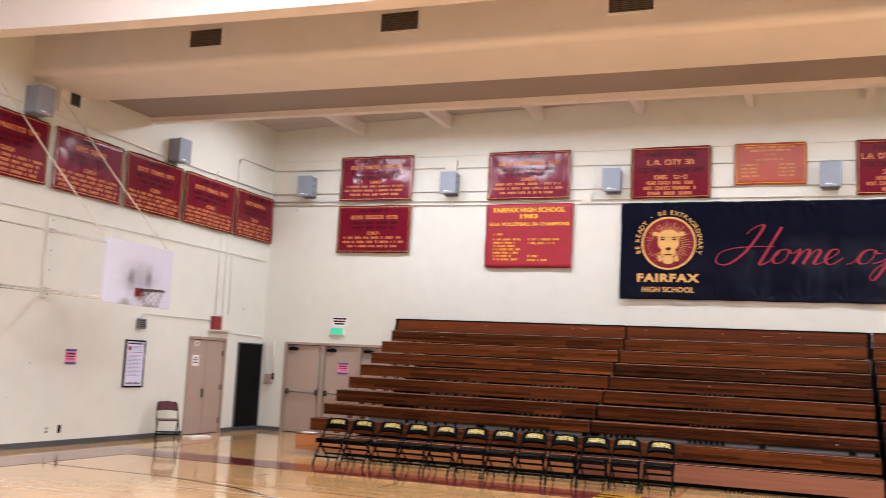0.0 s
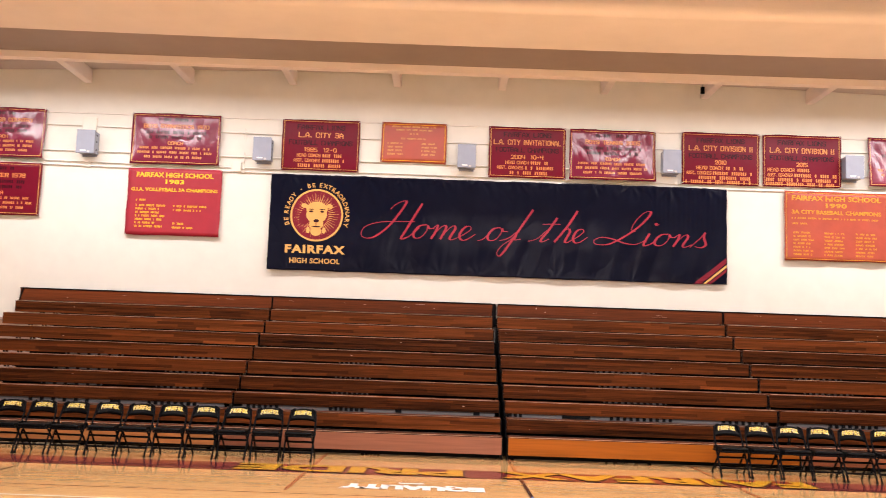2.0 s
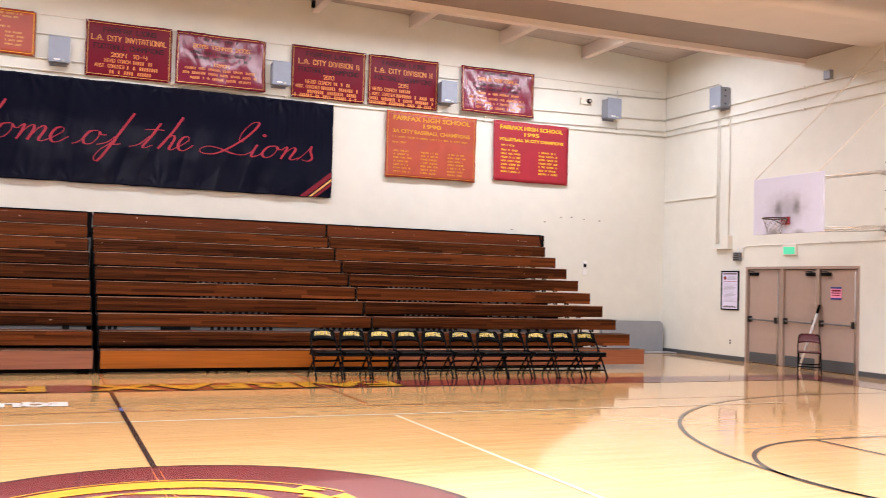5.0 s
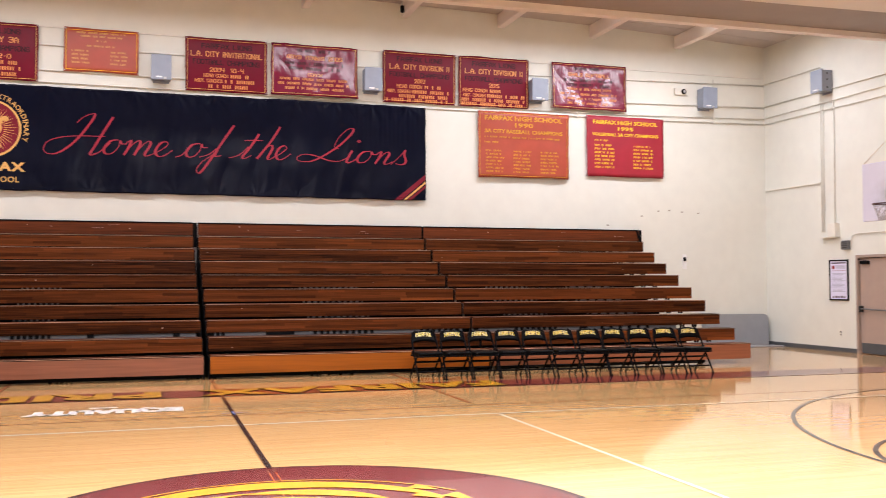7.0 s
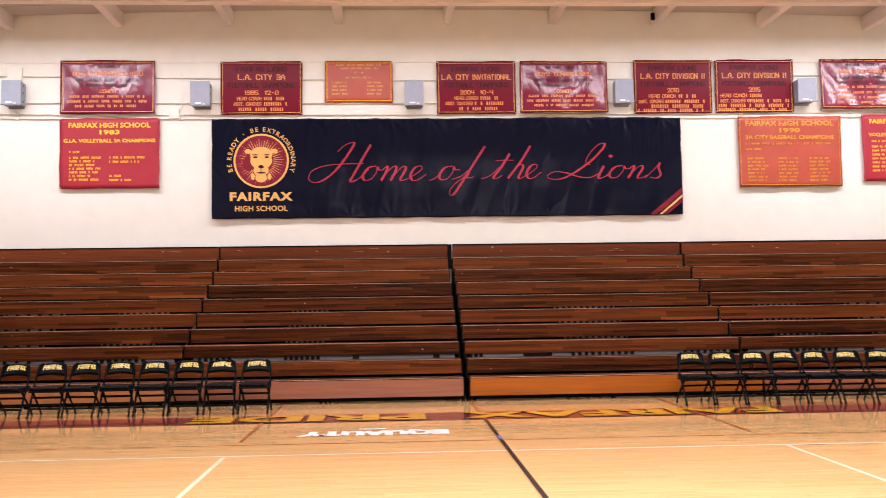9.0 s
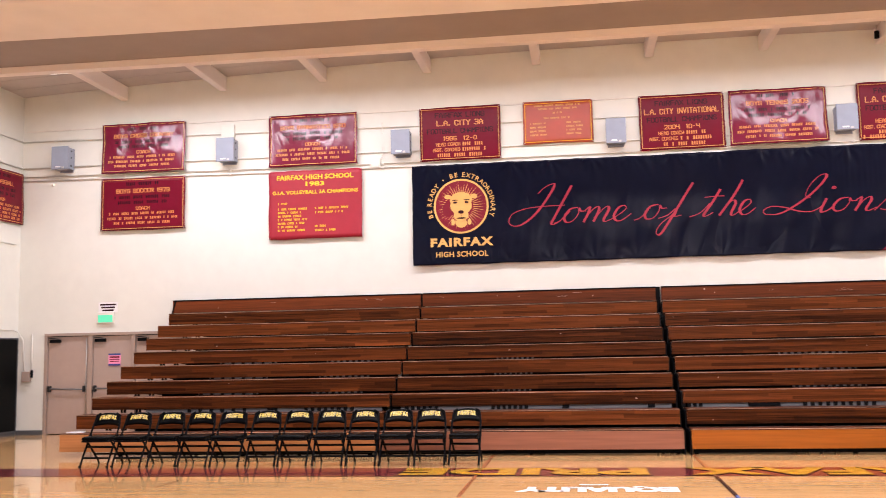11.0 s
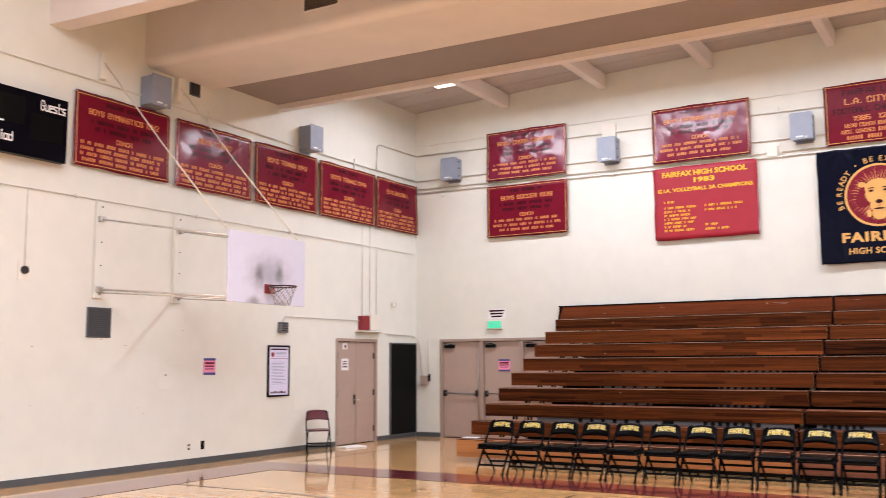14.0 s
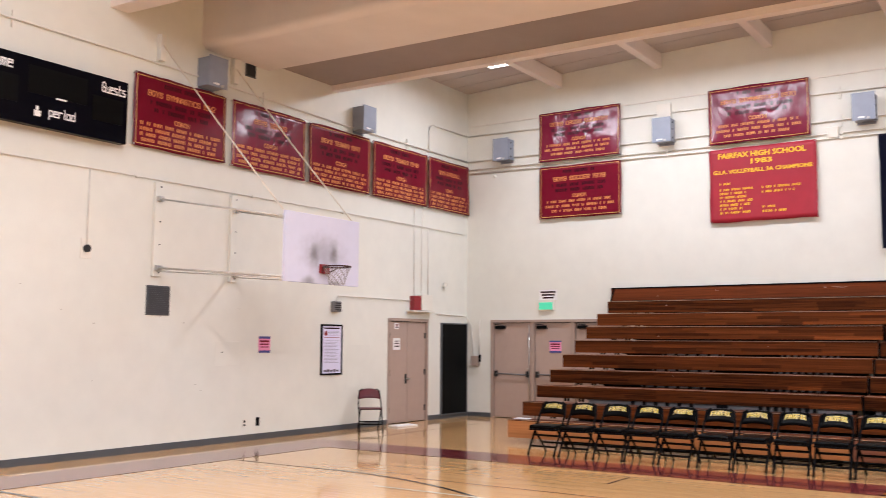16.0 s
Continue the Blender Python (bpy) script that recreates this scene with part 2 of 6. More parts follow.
TUBE_GLOW = glow("lit_diffuser", (1.0, 0.95, 0.86), 3.0)
NET = mat("grey_white_net", (0.30, 0.29, 0.28), 0.8, var=0.1)
HORN_GREY = mat("grey_fitting_paint", (0.15, 0.15, 0.155), 0.45, var=0.1)
GRILLE_GREY = mat("dark_grey_grille", (0.048, 0.05, 0.056), 0.5, var=0.15)
GRILLE = mat("brown_grille", (0.10, 0.075, 0.06), 0.5, var=0.15)
MARK = mat("wall_scuff", (0.35, 0.32, 0.27), 0.7, var=0.3)
def laminated(name, dark, pale):
    """Stained strips glued up into boards: every strip has a tone of its own."""
    m = mat(name, dark, 0.36, var=0.85, scale=9, stretch=(0.2, 3, 13), bump=0.08, bump_scale=30, spec=0.06, per_object=0.4)
    nt = m.node_tree
    b = nt.nodes["Principled BSDF"]
    base = b.inputs["Base Color"].links[0].from_socket
    geo = nt.nodes.new("ShaderNodeNewGeometry")
    cr = nt.nodes.new("ShaderNodeValToRGB")
    els = cr.color_ramp.elements
    els[0].position, els[0].color = 0.0, (0.55, 0.53, 0.50, 1)
    els[1].position, els[1].color = 1.0, pale
    for pos, k in ((0.3, 0.8), (0.6, 1.05), (0.88, 1.25), (0.95, 1.7)):
        e = els.new(pos)
        e.color = (k, k * 1.02, k, 1)
    nt.links.new(geo.outputs["Random Per Island"], cr.inputs["Fac"])
    mul = nt.nodes.new("ShaderNodeVectorMath")
    mul.operation = "MULTIPLY"
    nt.links.new(base, mul.inputs[0])
    nt.links.new(cr.outputs["Color"], mul.inputs[1])
    nt.links.new(mul.outputs[0], b.inputs["Base Color"])
    return m


LAMINATED = laminated("laminated_bleacher_board", (0.090, 0.0232, 0.0060), (2.4, 2.5, 2.2, 1))
FOOT = mat("grey_foot_board", (0.16, 0.13, 0.115), 0.5, var=0.3, scale=4, stretch=(0.3, 3, 3))
GLASS = bpy.data.materials.new("clear_glass")
GLASS.use_nodes = True
GLASS.node_tree.nodes["Principled BSDF"].inputs["Transmission Weight"].default_value = 1.0
GLASS.node_tree.nodes["Principled BSDF"].inputs["Roughness"].default_value = 0.02
GLASS.node_tree.nodes["Principled BSDF"].inputs["IOR"].default_value = 1.05


# ---- mesh helpers ----
def part(name, bm, material, parent=None, label=""):
    me = bpy.data.meshes.new(name)
    bm.to_mesh(me)
    bm.free()
    me.materials.append(material)
    ob = new(name, me)
    if parent is not None:
        ob.parent = parent
    if label:
        tagged(ob, label)
    return ob


def thing(name, m, label, category, group=""):
    ob = new(name)
    ob.empty_display_size = 0.2
    ob.matrix_basis = m
    return tagged(ob, label, category, group)


def shared(name, data, m, parent):
    ob = new(name, data)
    ob.parent = parent
    ob.matrix_basis = m
    return ob


def box(bm, x0, x1, y0, y1, z0, z1, bevel=0.0):
    m = Matrix.Translation(((x0 + x1) / 2, (y0 + y1) / 2, (z0 + z1) / 2)) @ Matrix.Diagonal((abs(x1 - x0), abs(y1 - y0), abs(z1 - z0), 1))
    made = bmesh.ops.create_cube(bm, size=1, matrix=m)
    if bevel:
        edges = {e for v in made["verts"] for e in v.link_edges}
        bmesh.ops.bevel(bm, geom=list(edges), offset=bevel, segments=2, affect="EDGES", profile=0.5)
    return bm


def boxed(*a, bevel=0.0):
    return box(bmesh.new(), *a, bevel=bevel)


def tube(bm, pts, r, seg=8, cap=True):
    """A round bar along the points."""
    pts = [Vector(p) for p in pts]
    rings = []
    for i, p in enumerate(pts):
        a = pts[max(i - 1, 0)]
        b = pts[min(i + 1, len(pts) - 1)]
        d = (b - a).normalized()
        side = d.cross(Vector((0, 0, 1)))
        if side.length < 0.05:
            side = d.cross(Vector((0, 1, 0)))
        side.normalize()
        up = side.cross(d)
        rings.append([bm.verts.new(p + r * (math.cos(2 * math.pi * k / seg) * side + math.sin(2 * math.pi * k / seg) * up)) for k in range(seg)])
    for a, b in zip(rings, rings[1:]):
        for k in range(seg):
            f = bm.faces.new((a[k], a[(k + 1) % seg], b[(k + 1) % seg], b[k]))
            f.smooth = True
    if cap:
        bm.faces.new(rings[0][::-1])
        bm.faces.new(rings[-1])
    bmesh.ops.recalc_face_normals(bm, faces=bm.faces[:])
    return bm


def tubed(pts, r, seg=8):
    return tube(bmesh.new(), pts, r, seg)


def disc(bm, cx, cz, r, y0, y1, seg=48):
    """A round plate that faces -y."""
    m = Matrix.Translation((cx, (y0 + y1) / 2, cz)) @ Matrix.Rotation(math.pi / 2, 4, "X")
    bmesh.ops.create_cone(bm, cap_ends=True, segments=seg, radius1=r, radius2=r, depth=abs(y1 - y0), matrix=m)
    return bm


def poly(bm, pts, y0, y1):
    """A flat plate in the xz plane with the given outline."""
    a = [bm.verts.new((x, y0, z)) for x, z in pts]
    b = [bm.verts.new((x, y1, z)) for x, z in pts]
    bm.faces.new(a)
    bm.faces.new(b[::-1])
    n = len(pts)
    for k in range(n):
        bm.faces.new((a[k], a[(k + 1) % n], b[(k + 1) % n], b[k]))
    bmesh.ops.recalc_face_normals(bm, faces=bm.faces[:])
    return bm


def ring(bm, cx, cz, r0, r1, y, seg=64, a0=0.0, a1=360.0):
    n = max(3, int(seg * (a1 - a0) / 360))
    rows = []
    for k in range(n + 1):
        a = radians(a0 + (a1 - a0) * k / n)
        rows.append((bm.verts.new((cx + r0 * math.cos(a), y, cz + r0 * math.sin(a))), bm.verts.new((cx + r1 * math.cos(a), y, cz + r1 * math.sin(a)))))
    for (a, b), (c, d) in zip(rows, rows[1:]):
        bm.faces.new((a, b, d, c))
    return bm


def letters(text, width, height, shear=0.0, bold=0.0, res=3, space=1.0):
    """Lettering in the xz plane, centred, stretched to the given size; a bmesh."""
    cu = bpy.data.curves.new("lettering", "FONT")
    cu.body, cu.shear, cu.offset, cu.resolution_u, cu.space_character = text, shear, bold, res, space
    ob = bpy.data.objects.new("lettering", cu)
    scene.collection.objects.link(ob)
    me = bpy.data.meshes.new_from_object(ob.evaluated_get(bpy.context.evaluated_depsgraph_get()))
    bpy.data.objects.remove(ob)
    bpy.data.curves.remove(cu)
    bm = bmesh.new()
    bm.from_mesh(me)
    bpy.data.meshes.remove(me)
    xs, ys = [v.co.x for v in bm.verts], [v.co.y for v in bm.verts]
    x0, x1, y0, y1 = min(xs), max(xs), min(ys), max(ys)
    k = height / (y1 - y0)
    w = (x1 - x0) * k if width is None else width
    for v in bm.verts:
        v.co = Vector(((v.co.x - (x0 + x1) / 2) / (x1 - x0) * w, 0, (v.co.y - (y0 + y1) / 2) * k))
    return bm


GLYPHS = dict(zip("ABCDEFGHIKLMNOPRSTUVXY", (
    "00 05 28 45 40/03 43", "00 08 38 47 45 34 04/34 43 41 30 00", "46 47 38 18 07 01 10 30 41 42", "00 08 38 47 41 30 00", "48 08 00 40/04 34",
    "48 08 00/04 34", "46 47 38 18 07 01 10 30 41 44 24", "00 08/40 48/04 44", "20 28", "00 08/48 04 40", "08 00 40", "00 08 24 48 40", "00 08 40 48",
    "10 30 41 47 38 18 07 01 10", "00 08 38 47 45 34 04", "00 08 38 47 45 34 04/24 40", "46 47 38 18 07 05 14 34 43 41 30 10 01 02", "08 48/28 20",
    "08 01 10 30 41 48", "08 20 48", "00 48/08 40", "08 24 48/24 20")))
GLYPHS.update(zip("0123456789.-", ("10 30 41 47 38 18 07 01 10", "17 28 20", "06 07 18 38 47 45 00 40", "07 18 38 47 45 34 14/34 43 41 30 10 01", "48 40/08 04 44", "48 08 04 34 43 41 30 10 01",
    "47 38 18 07 01 10 30 41 43 34 04", "08 48 20", "10 30 41 43 34 14 05 07 18 38 47 45 34/14 03 01 10", "01 10 30 41 47 38 18 07 05 14 44", "20 21", "14 34")))
# lower case; the letter p stands three units lower
GLYPHS.update(zip("omeustprid", ("00 05 45 40 00", "00 05 45 40/25 20", "03 43 45 05 00 40", "05 00 40 45", "45 05 03 42 40 00", "18 10 40/05 45", "00 08 48 43 03", "00 05 45", "20 25/27 28", "48 40 00 05 45")))


def block(text, width, height, weight=1.25, spread=1.6):
    """Squared sign letters of straight strokes in the xz plane, centred; a bmesh. Each stroke lies a hair over the one before."""
    bm, x, n = bmesh.new(), 0.0, 0
    for ch in text:
        narrow = ch in "I.i1"
        for path in GLYPHS[ch].split("/") if ch != " " else ():
            pts = [Vector((x + int(q[0]) - (1.2 if narrow else 0), int(q[1]) - (3 if ch == "p" else 0))) for q in path.split()]
            for a, b in zip(pts, pts[1:]):
                d = (b - a).normalized() * weight / 2
                e = Vector((-d.y, d.x))
                n += 1
                vs = [bm.verts.new((q.x, -0.0003 * (n % 5), q.y)) for q in (a - d + e, a - d - e, b + d - e, b + d + e)]
                bm.faces.new(vs)
        x += (1.6 if narrow else 3 if ch == " " else 4) + spread
    xs, zs = [v.co.x for v in bm.verts], [v.co.z for v in bm.verts]
    x0, x1, z0, z1 = min(xs), max(xs), min(zs), max(zs)
    for v in bm.verts:
        v.co.x, v.co.z = ((v.co.x - x0) / (x1 - x0) - 0.5) * width, ((v.co.z - z0) / (z1 - z0) - 0.5) * height
    bmesh.ops.recalc_face_normals(bm, faces=bm.faces[:])
    for f in bm.faces:
        if f.normal.y > 0:
            f.normal_flip()
    return bm


def shift(bm, x, y, z):
    bmesh.ops.translate(bm, verts=bm.verts[:], vec=(x, y, z))
    return bm


def merged(*bms):
    out = bmesh.new()
    for b in bms:
        me = bpy.data.meshes.new("m")
        b.to_mesh(me)
        b.free()
        out.from_mesh(me)
        bpy.data.meshes.remove(me)
    return out


NORTH = lambda x, z, y=0.0: pose(x, y, z)
WEST = lambda y, z, x=-13.8: pose(x, y, z, 0, 0, 90)
EAST = lambda y, z, x=13.8: pose(x, y, z, 0, 0, -90)

# ---- the hall ----
XW, XE, YS, TOP = -13.8, 13.8, -28.2, 8.0
roof = lambda x: 7.80 - 0.335 * (x / 13.8) ** 2


def struct(name, bm, material, label):
    return tagged(part(name, bm, material), label, name.split("_")[0], kind="structure")


def walled(spans, lo, hi, put):
    """Wall pieces along one axis with openings (from, to, height)."""
    at = lo
    for a, b, h in spans:
        put(at, a, 0, TOP)
        put(a, b, h, TOP)
        at = b
    put(at, hi, 0, TOP)


bm = bmesh.new()
walled([(-13.16, -9.80, 2.16)], XW, XE, lambda a, b, z0, z1: box(bm, a, b, 0, 0.3, z0, z1))
struct("wall_north", bm, CREAM, "cream-painted smooth gym wall behind the bleachers")
bm = bmesh.new()
walled([(-3.0, -1.56, 2.14)], YS, 0.3, lambda a, b, z0, z1: box(bm, XW - 0.3, XW, a, b, z0, z1))
struct("wall_west", bm, CREAM, "cream-painted gym end wall with scuffs")
bm = bmesh.new()
walled([(-6.35, -3.12, 2.14)], YS, 0.3, lambda a, b, z0, z1: box(bm, XE, XE + 0.3, a, b, z0, z1))
struct("wall_east", bm, CREAM, "cream-painted gym end wall with double doors")
struct("wall_south", boxed(XW - 0.3, XE + 0.3, YS - 0.3, YS, 0, TOP), DULL, "plain unseen gym side wall, dark to bounce less light")
struct("floor", boxed(XW - 0.3, XE + 0.3, YS - 0.3, 0.3, -0.2, 0), FLOOR, "glossy varnished maple strip gym floor")

# arched roof deck: boards along x with open joints
bm = bmesh.new()
N = 48
rows_y = [0.0 - 0.62 * k for k in range(46)]
for ya, yb in zip(rows_y, rows_y[1:]):
    prev = None
    for k in range(N + 1):
        x = XW + (XE - XW) * k / N
        vs = [bm.verts.new((x, ya - 0.014, roof(x))), bm.verts.new((x, yb + 0.014, roof(x))), bm.verts.new((x, ya - 0.014, roof(x) + 0.08)), bm.verts.new((x, yb + 0.014, roof(x) + 0.08))]
        if prev:
            bm.faces.new((prev[0], vs[0], vs[1], prev[1]))
            bm.faces.new((prev[0], prev[2], vs[2], vs[0]))
            bm.faces.new((prev[1], vs[1], vs[3], prev[3]))
        prev = vs
box(bm, XW - 0.3, XE + 0.3, YS - 0.3, 0.3, 7.85, 8.1)
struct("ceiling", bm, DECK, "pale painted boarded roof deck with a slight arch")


def arched(y0, y1, zmid, drop=0.0):
    """A beam across the hall up to the roof."""
    b = bmesh.new()
    prev = None
    for k in range(25):
        x = XW + (XE - XW) * k / 24
        zlow = zmid + drop * (x / 13.8) ** 2
        vs = [b.verts.new(c) for c in ((x, y0, zlow), (x, y1, zlow), (x, y1, roof(x) + 0.02), (x, y0, roof(x) + 0.02))]
        if prev:
            for i in range(4):
                b.faces.new((prev[i], prev[(i + 1) % 4], vs[(i + 1) % 4], vs[i]))
        prev = vs
    bmesh.ops.recalc_face_normals(b, faces=b.faces[:])
    return b


def rounded(y_face, y_back, zmid, drop, r):
    """A boxed-in duct across the hall whose lower front edge is rounded."""
    b = bmesh.new()
    prev, s = None, (1 if y_back > y_face else -1)
    for k in range(25):
        x = XW + (XE - XW) * k / 24
        z = zmid + drop * (x / 13.8) ** 2
        arc = [(y_face + s * r * (1 - math.cos(a)), z + r * (1 - math.sin(a))) for a in (math.pi / 2 * n / 6 for n in range(7))]
        vs = [b.verts.new((x, *c)) for c in [(y_face, roof(x) + 0.02)] + arc + [(y_back, z), (y_back, roof(x) + 0.02)]]
        for i in range(len(vs)) if prev else ():
            f = b.faces.new((prev[i], prev[(i + 1) % len(vs)], vs[(i + 1) % len(vs)], vs[i]))
            f.smooth = 0 < i < 7
        prev = vs
    bmesh.ops.recalc_face_normals(b, faces=b.faces[:])
    return b


for flip, tag in ((0, "north"), (1, "south")):
    Y = (lambda y: y) if not flip else (lambda y: -28.2 - y)
    s = (lambda a, b: (min(Y(a), Y(b)), max(Y(a), Y(b))))
    struct("beam_girder_" + tag, arched(*s(-6.55, -4.88), 6.48, 0.06), GIRDER, "wide painted roof girder, the shade of its underside put into its colour")
    struct("beam_ledger_" + tag, arched(*s(-4.87, -4.70), 6.37, 0.07), CROSS, "narrow painted ledger along the girder")
    struct("beam_soffit_" + tag, rounded(Y(-8.1), Y(-6.56), 6.265, 0.145, 0.14), PLASTER, "smooth beige duct soffit with air registers")
    struct("beam_cross_" + tag, arched(*s(-9.87, -9.55), 6.30, 0.26), CROSS, "narrow cream painted roof beam")

# purlins from the girder to the wall
bm = boxed(-0.085, 0.085, -4.70, -0.01, -0.31, 0.0, bevel=0.02)
purlin = part("purlin", bm, BEAM)
tagged(purlin, "painted timber purlin under the roof deck", "purlin", "purlins along the north bay")
xs = [-11.4, -9.12, -6.88, -4.62, -2.33, -0.04, 2.2, 4.4, 6.7, 9.02, 11.3]
purlin.matrix_basis = pose(xs[0], 0, roof(xs[0]) - 0.002)
for x in xs[1:]:
    copy_thing(purlin, pose(x, 0, roof(x) - 0.002))

# rubber base along the walls
bm = bmesh.new()
for a, b in ((-8.0, -3.0), (-1.56, -0.02), (YS, -8.0)):
    box(bm, XW, XW + 0.012, a, b, 0.0, 0.1)
struct("baseboard_west", bm, RUBBER, "dark grey rubber base along the wall")
bm = bmesh.new()
for a, b in ((YS, -6.35), (-3.12, -0.02)):
    box(bm, XE - 0.012, XE, a, b, 0.0, 0.1)
struct("baseboard_east", bm, RUBBER, "dark grey rubber base along the wall")
bm = bmesh.new()
for a, b in ((XW + 0.012, -13.16), (-9.80, XE - 0.012)):
    box(bm, a, b, -0.012, 0, 0.0, 0.1)
struct("baseboard_north", bm, RUBBER, "dark grey rubber base along the wall")

# ---- floor markings ----
CY = -14.1  # the court's middle line along x


def marking(name, bm, material, label, z=0.004):
    for v in bm.verts:
        v.co = Vector((v.co.x, v.co.z, z)) if name.startswith("line_curve") else v.co
    return tagged(part(name.replace("line_curve", "floor_line"), bm, material), label, "floor marking", kind="structure")


def strip(bm, x0, y0, x1, y1, w, z=0.004):
    d = (Vector((x1, y1, 0)) - Vector((x0, y0, 0))).normalized()
    n = Vector((-d.y, d.x, 0)) * w / 2
    vs = [bm.verts.new(Vector(p) + Vector((0, 0, z)) + o) for p, o in (((x0, y0, 0), n), ((x0, y0, 0), -n), ((x1, y1, 0), -n), ((x1, y1, 0), n))]
    bm.faces.new(vs)
    return bm


bm = bmesh.new()
BX, BY, BW = 12.1, 7.3, 0.87
for sgn in (1, -1):
    strip(bm, -BX - BW, CY + sgn * (BY + BW / 2), BX + BW, CY + sgn * (BY + BW / 2), BW)
    strip(bm, sgn * (BX + BW / 2), CY - BY, sgn * (BX + BW / 2), CY + BY, BW)
bmesh.ops.recalc_face_normals(bm, faces=bm.faces[:])
marking("floor_border", bm, MAROON_FLOOR, "maroon painted border round the court")
bm = bmesh.new()
strip(bm, 0, CY - BY, 0, CY - 2.0, 0.048)
strip(bm, 0, CY + 2.0, 0, CY + BY + 0.02, 0.048, 0.009)
marking("floor_line", bm, BLACK_FLOOR, "black painted centre line of the court", )
marking("floor_line", strip(bmesh.new(), 0, CY + BY + 0.02, 0, -4.3, 0.045, 0.009), ORANGE_FLOOR, "dark red painted line running on to the bleachers")
bm = bmesh.new()
for x in (-3.0, 3.0):
    strip(bm, x, CY - 4.55, x, CY + 4.5, 0.045)
for y in (CY - 4.55, CY + 4.55):
    strip(bm, -9.0, y, 9.0, y, 0.06, 0.006)
marking("floor_line", bm, WHITE_FLOOR, "white painted volleyball court lines")
bm = bmesh.new()
for x in (-3.0, 3.0):
    strip(bm, x, -8.53, x, -4.2, 0.045, 0.008)
strip(bm, -9.0, -8.75, 9.0, -8.75, 0.03)
marking("floor_line", bm, ORANGE_FLOOR, "thin orange painted court lines")
bm = bmesh.new()
for sgn in (1, -1):
    cx = sgn * 10.37
    ring(bm, cx, CY, 5.305, 5.355, 0, 120, 90 if sgn > 0 else -90, 270 if sgn > 0 else 90)
    ring(bm, sgn * 6.8, CY, 1.77, 1.82, 0, 72, 90 if sgn > 0 else -90, 270 if sgn > 0 else 90)
for v in bm.verts:
    v.co = Vector((v.co.x, v.co.z, 0.005))
for sgn in (1, -1):
    for o in (-1, 1):
        strip(bm, sgn * 10.37, CY + o * 5.33, sgn * BX, CY + o * 5.33, 0.05, 0.005)
        strip(bm, sgn * 6.8, CY + o * 1.795, sgn * BX, CY + o * 1.795, 0.05, 0.005)
    strip(bm, sgn * 6.8, CY - 1.795, sgn * 6.8, CY + 1.795, 0.05, 0.0065)
bmesh.ops.recalc_face_normals(bm, faces=bm.faces[:])
marking("floor_line", bm, BLACK_FLOOR, "black painted three-point arcs and keys")
bm = bmesh.new()
strip(bm, -0.14, -8.60, 0.16, -8.60, 0.035, 0.013)
strip(bm, 0, -8.75, 0, -8.45, 0.035, 0.015)
marking("floor_mark", bm, BLUE_FLOOR, "small blue tape cross on the centre line")

bm = bmesh.new()
for x, y0, y1 in ((-6.87, -7.80, -7.14), (-8.86, -7.84, -7.50), (6.87, -7.80, -7.14)):
    strip(bm, x, y0, x, y1, 0.028, 0.005)
marking("floor_mark", bm, BLACK_FLOOR, "short black hash marks beside the border")

marking("floor_line", strip(bmesh.new(), -12.5, -5.75, -12.5, -1.6, 0.03, 0.005), BLACK_FLOOR, "thin dark line from the border to the corner doors")

# centre circle: plain maroon disc with a gold swept emblem
def flat(bm, z):
    for v in bm.verts:
        v.co = Vector((v.co.x, v.co.z, z))
    bmesh.ops.recalc_face_normals(bm, faces=bm.faces[:])
    return bm


def disc_flat(cx, cy, r, z, seg=96):
    b = bmesh.new()
    b.faces.new([b.verts.new((cx + r * math.cos(2 * math.pi * k / seg), cy + r * math.sin(2 * math.pi * k / seg), z)) for k in range(seg)])
    return b


circle = tagged(part("centre_circle", disc_flat(0, CY, 2.06, 0.003), BLACK_FLOOR), "round maroon centre emblem with gold sweeps on the floor", "floor emblem", kind="structure")
part("disc", disc_flat(0, CY, 2.0, 0.006), MAROON_FLOOR, circle)
b = bmesh.new()
for r0, w, a0, a1, lean in ((1.46, 0.022, 30, 152, 0.0), (1.30, 0.22, 26, 152, 0.08), (1.06, 0.10, 96, 165, -0.05), (1.02, 0.18, 40, 100, 0.10), (0.84, 0.16, 60, 172, 0.05),
                            (0.5, 0.34, 0, 359, 0.0), (1.5, 0.16, 195, 335, 0.0), (1.2, 0.16, 205, 345, 0.0)):
    n = 40
    prev = None
    for k in range(n + 1):
        a = radians(a0 + (a1 - a0) * k / n)
        ww = w * math.sin(math.pi * min(max(k / n, 0.03), 0.97)) ** 0.7 if 0.03 < w and a1 - a0 < 300 else w
        rc = r0 + lean * (k / n - 0.5)
        p = [b.verts.new((r * math.cos(a) * 1.04 - 0.1, CY + r * math.sin(a), 0.010)) for r in (rc - ww / 2, rc + ww / 2)]
        if prev:
            b.faces.new((prev[0], prev[1], p[1], p[0]))
        prev = p
# flame tips at the ends of the broad sweep
for a, r, d in ((28, 1.34, -14), (36, 1.20, -12), (150, 1.26, 12), (44, 1.38, -10)):
    q = [(r - 0.07, a), (r + 0.09, a), (r + 0.02, a + d)]
    b.faces.new([b.verts.new((rr * math.cos(radians(t)) * 1.04 - 0.1, CY + rr * math.sin(radians(t)), 0.0115)) for rr, t in q])
bmesh.ops.recalc_face_normals(b, faces=b.faces[:])
part("sweep", b, YELLOW_FLOOR, circle, "gold painted sweeps")
b = bmesh.new()
for x in (-0.028, 0.028):
    strip(b, x, CY - 2.0, x, CY + 2.0, 0.010, 0.008)
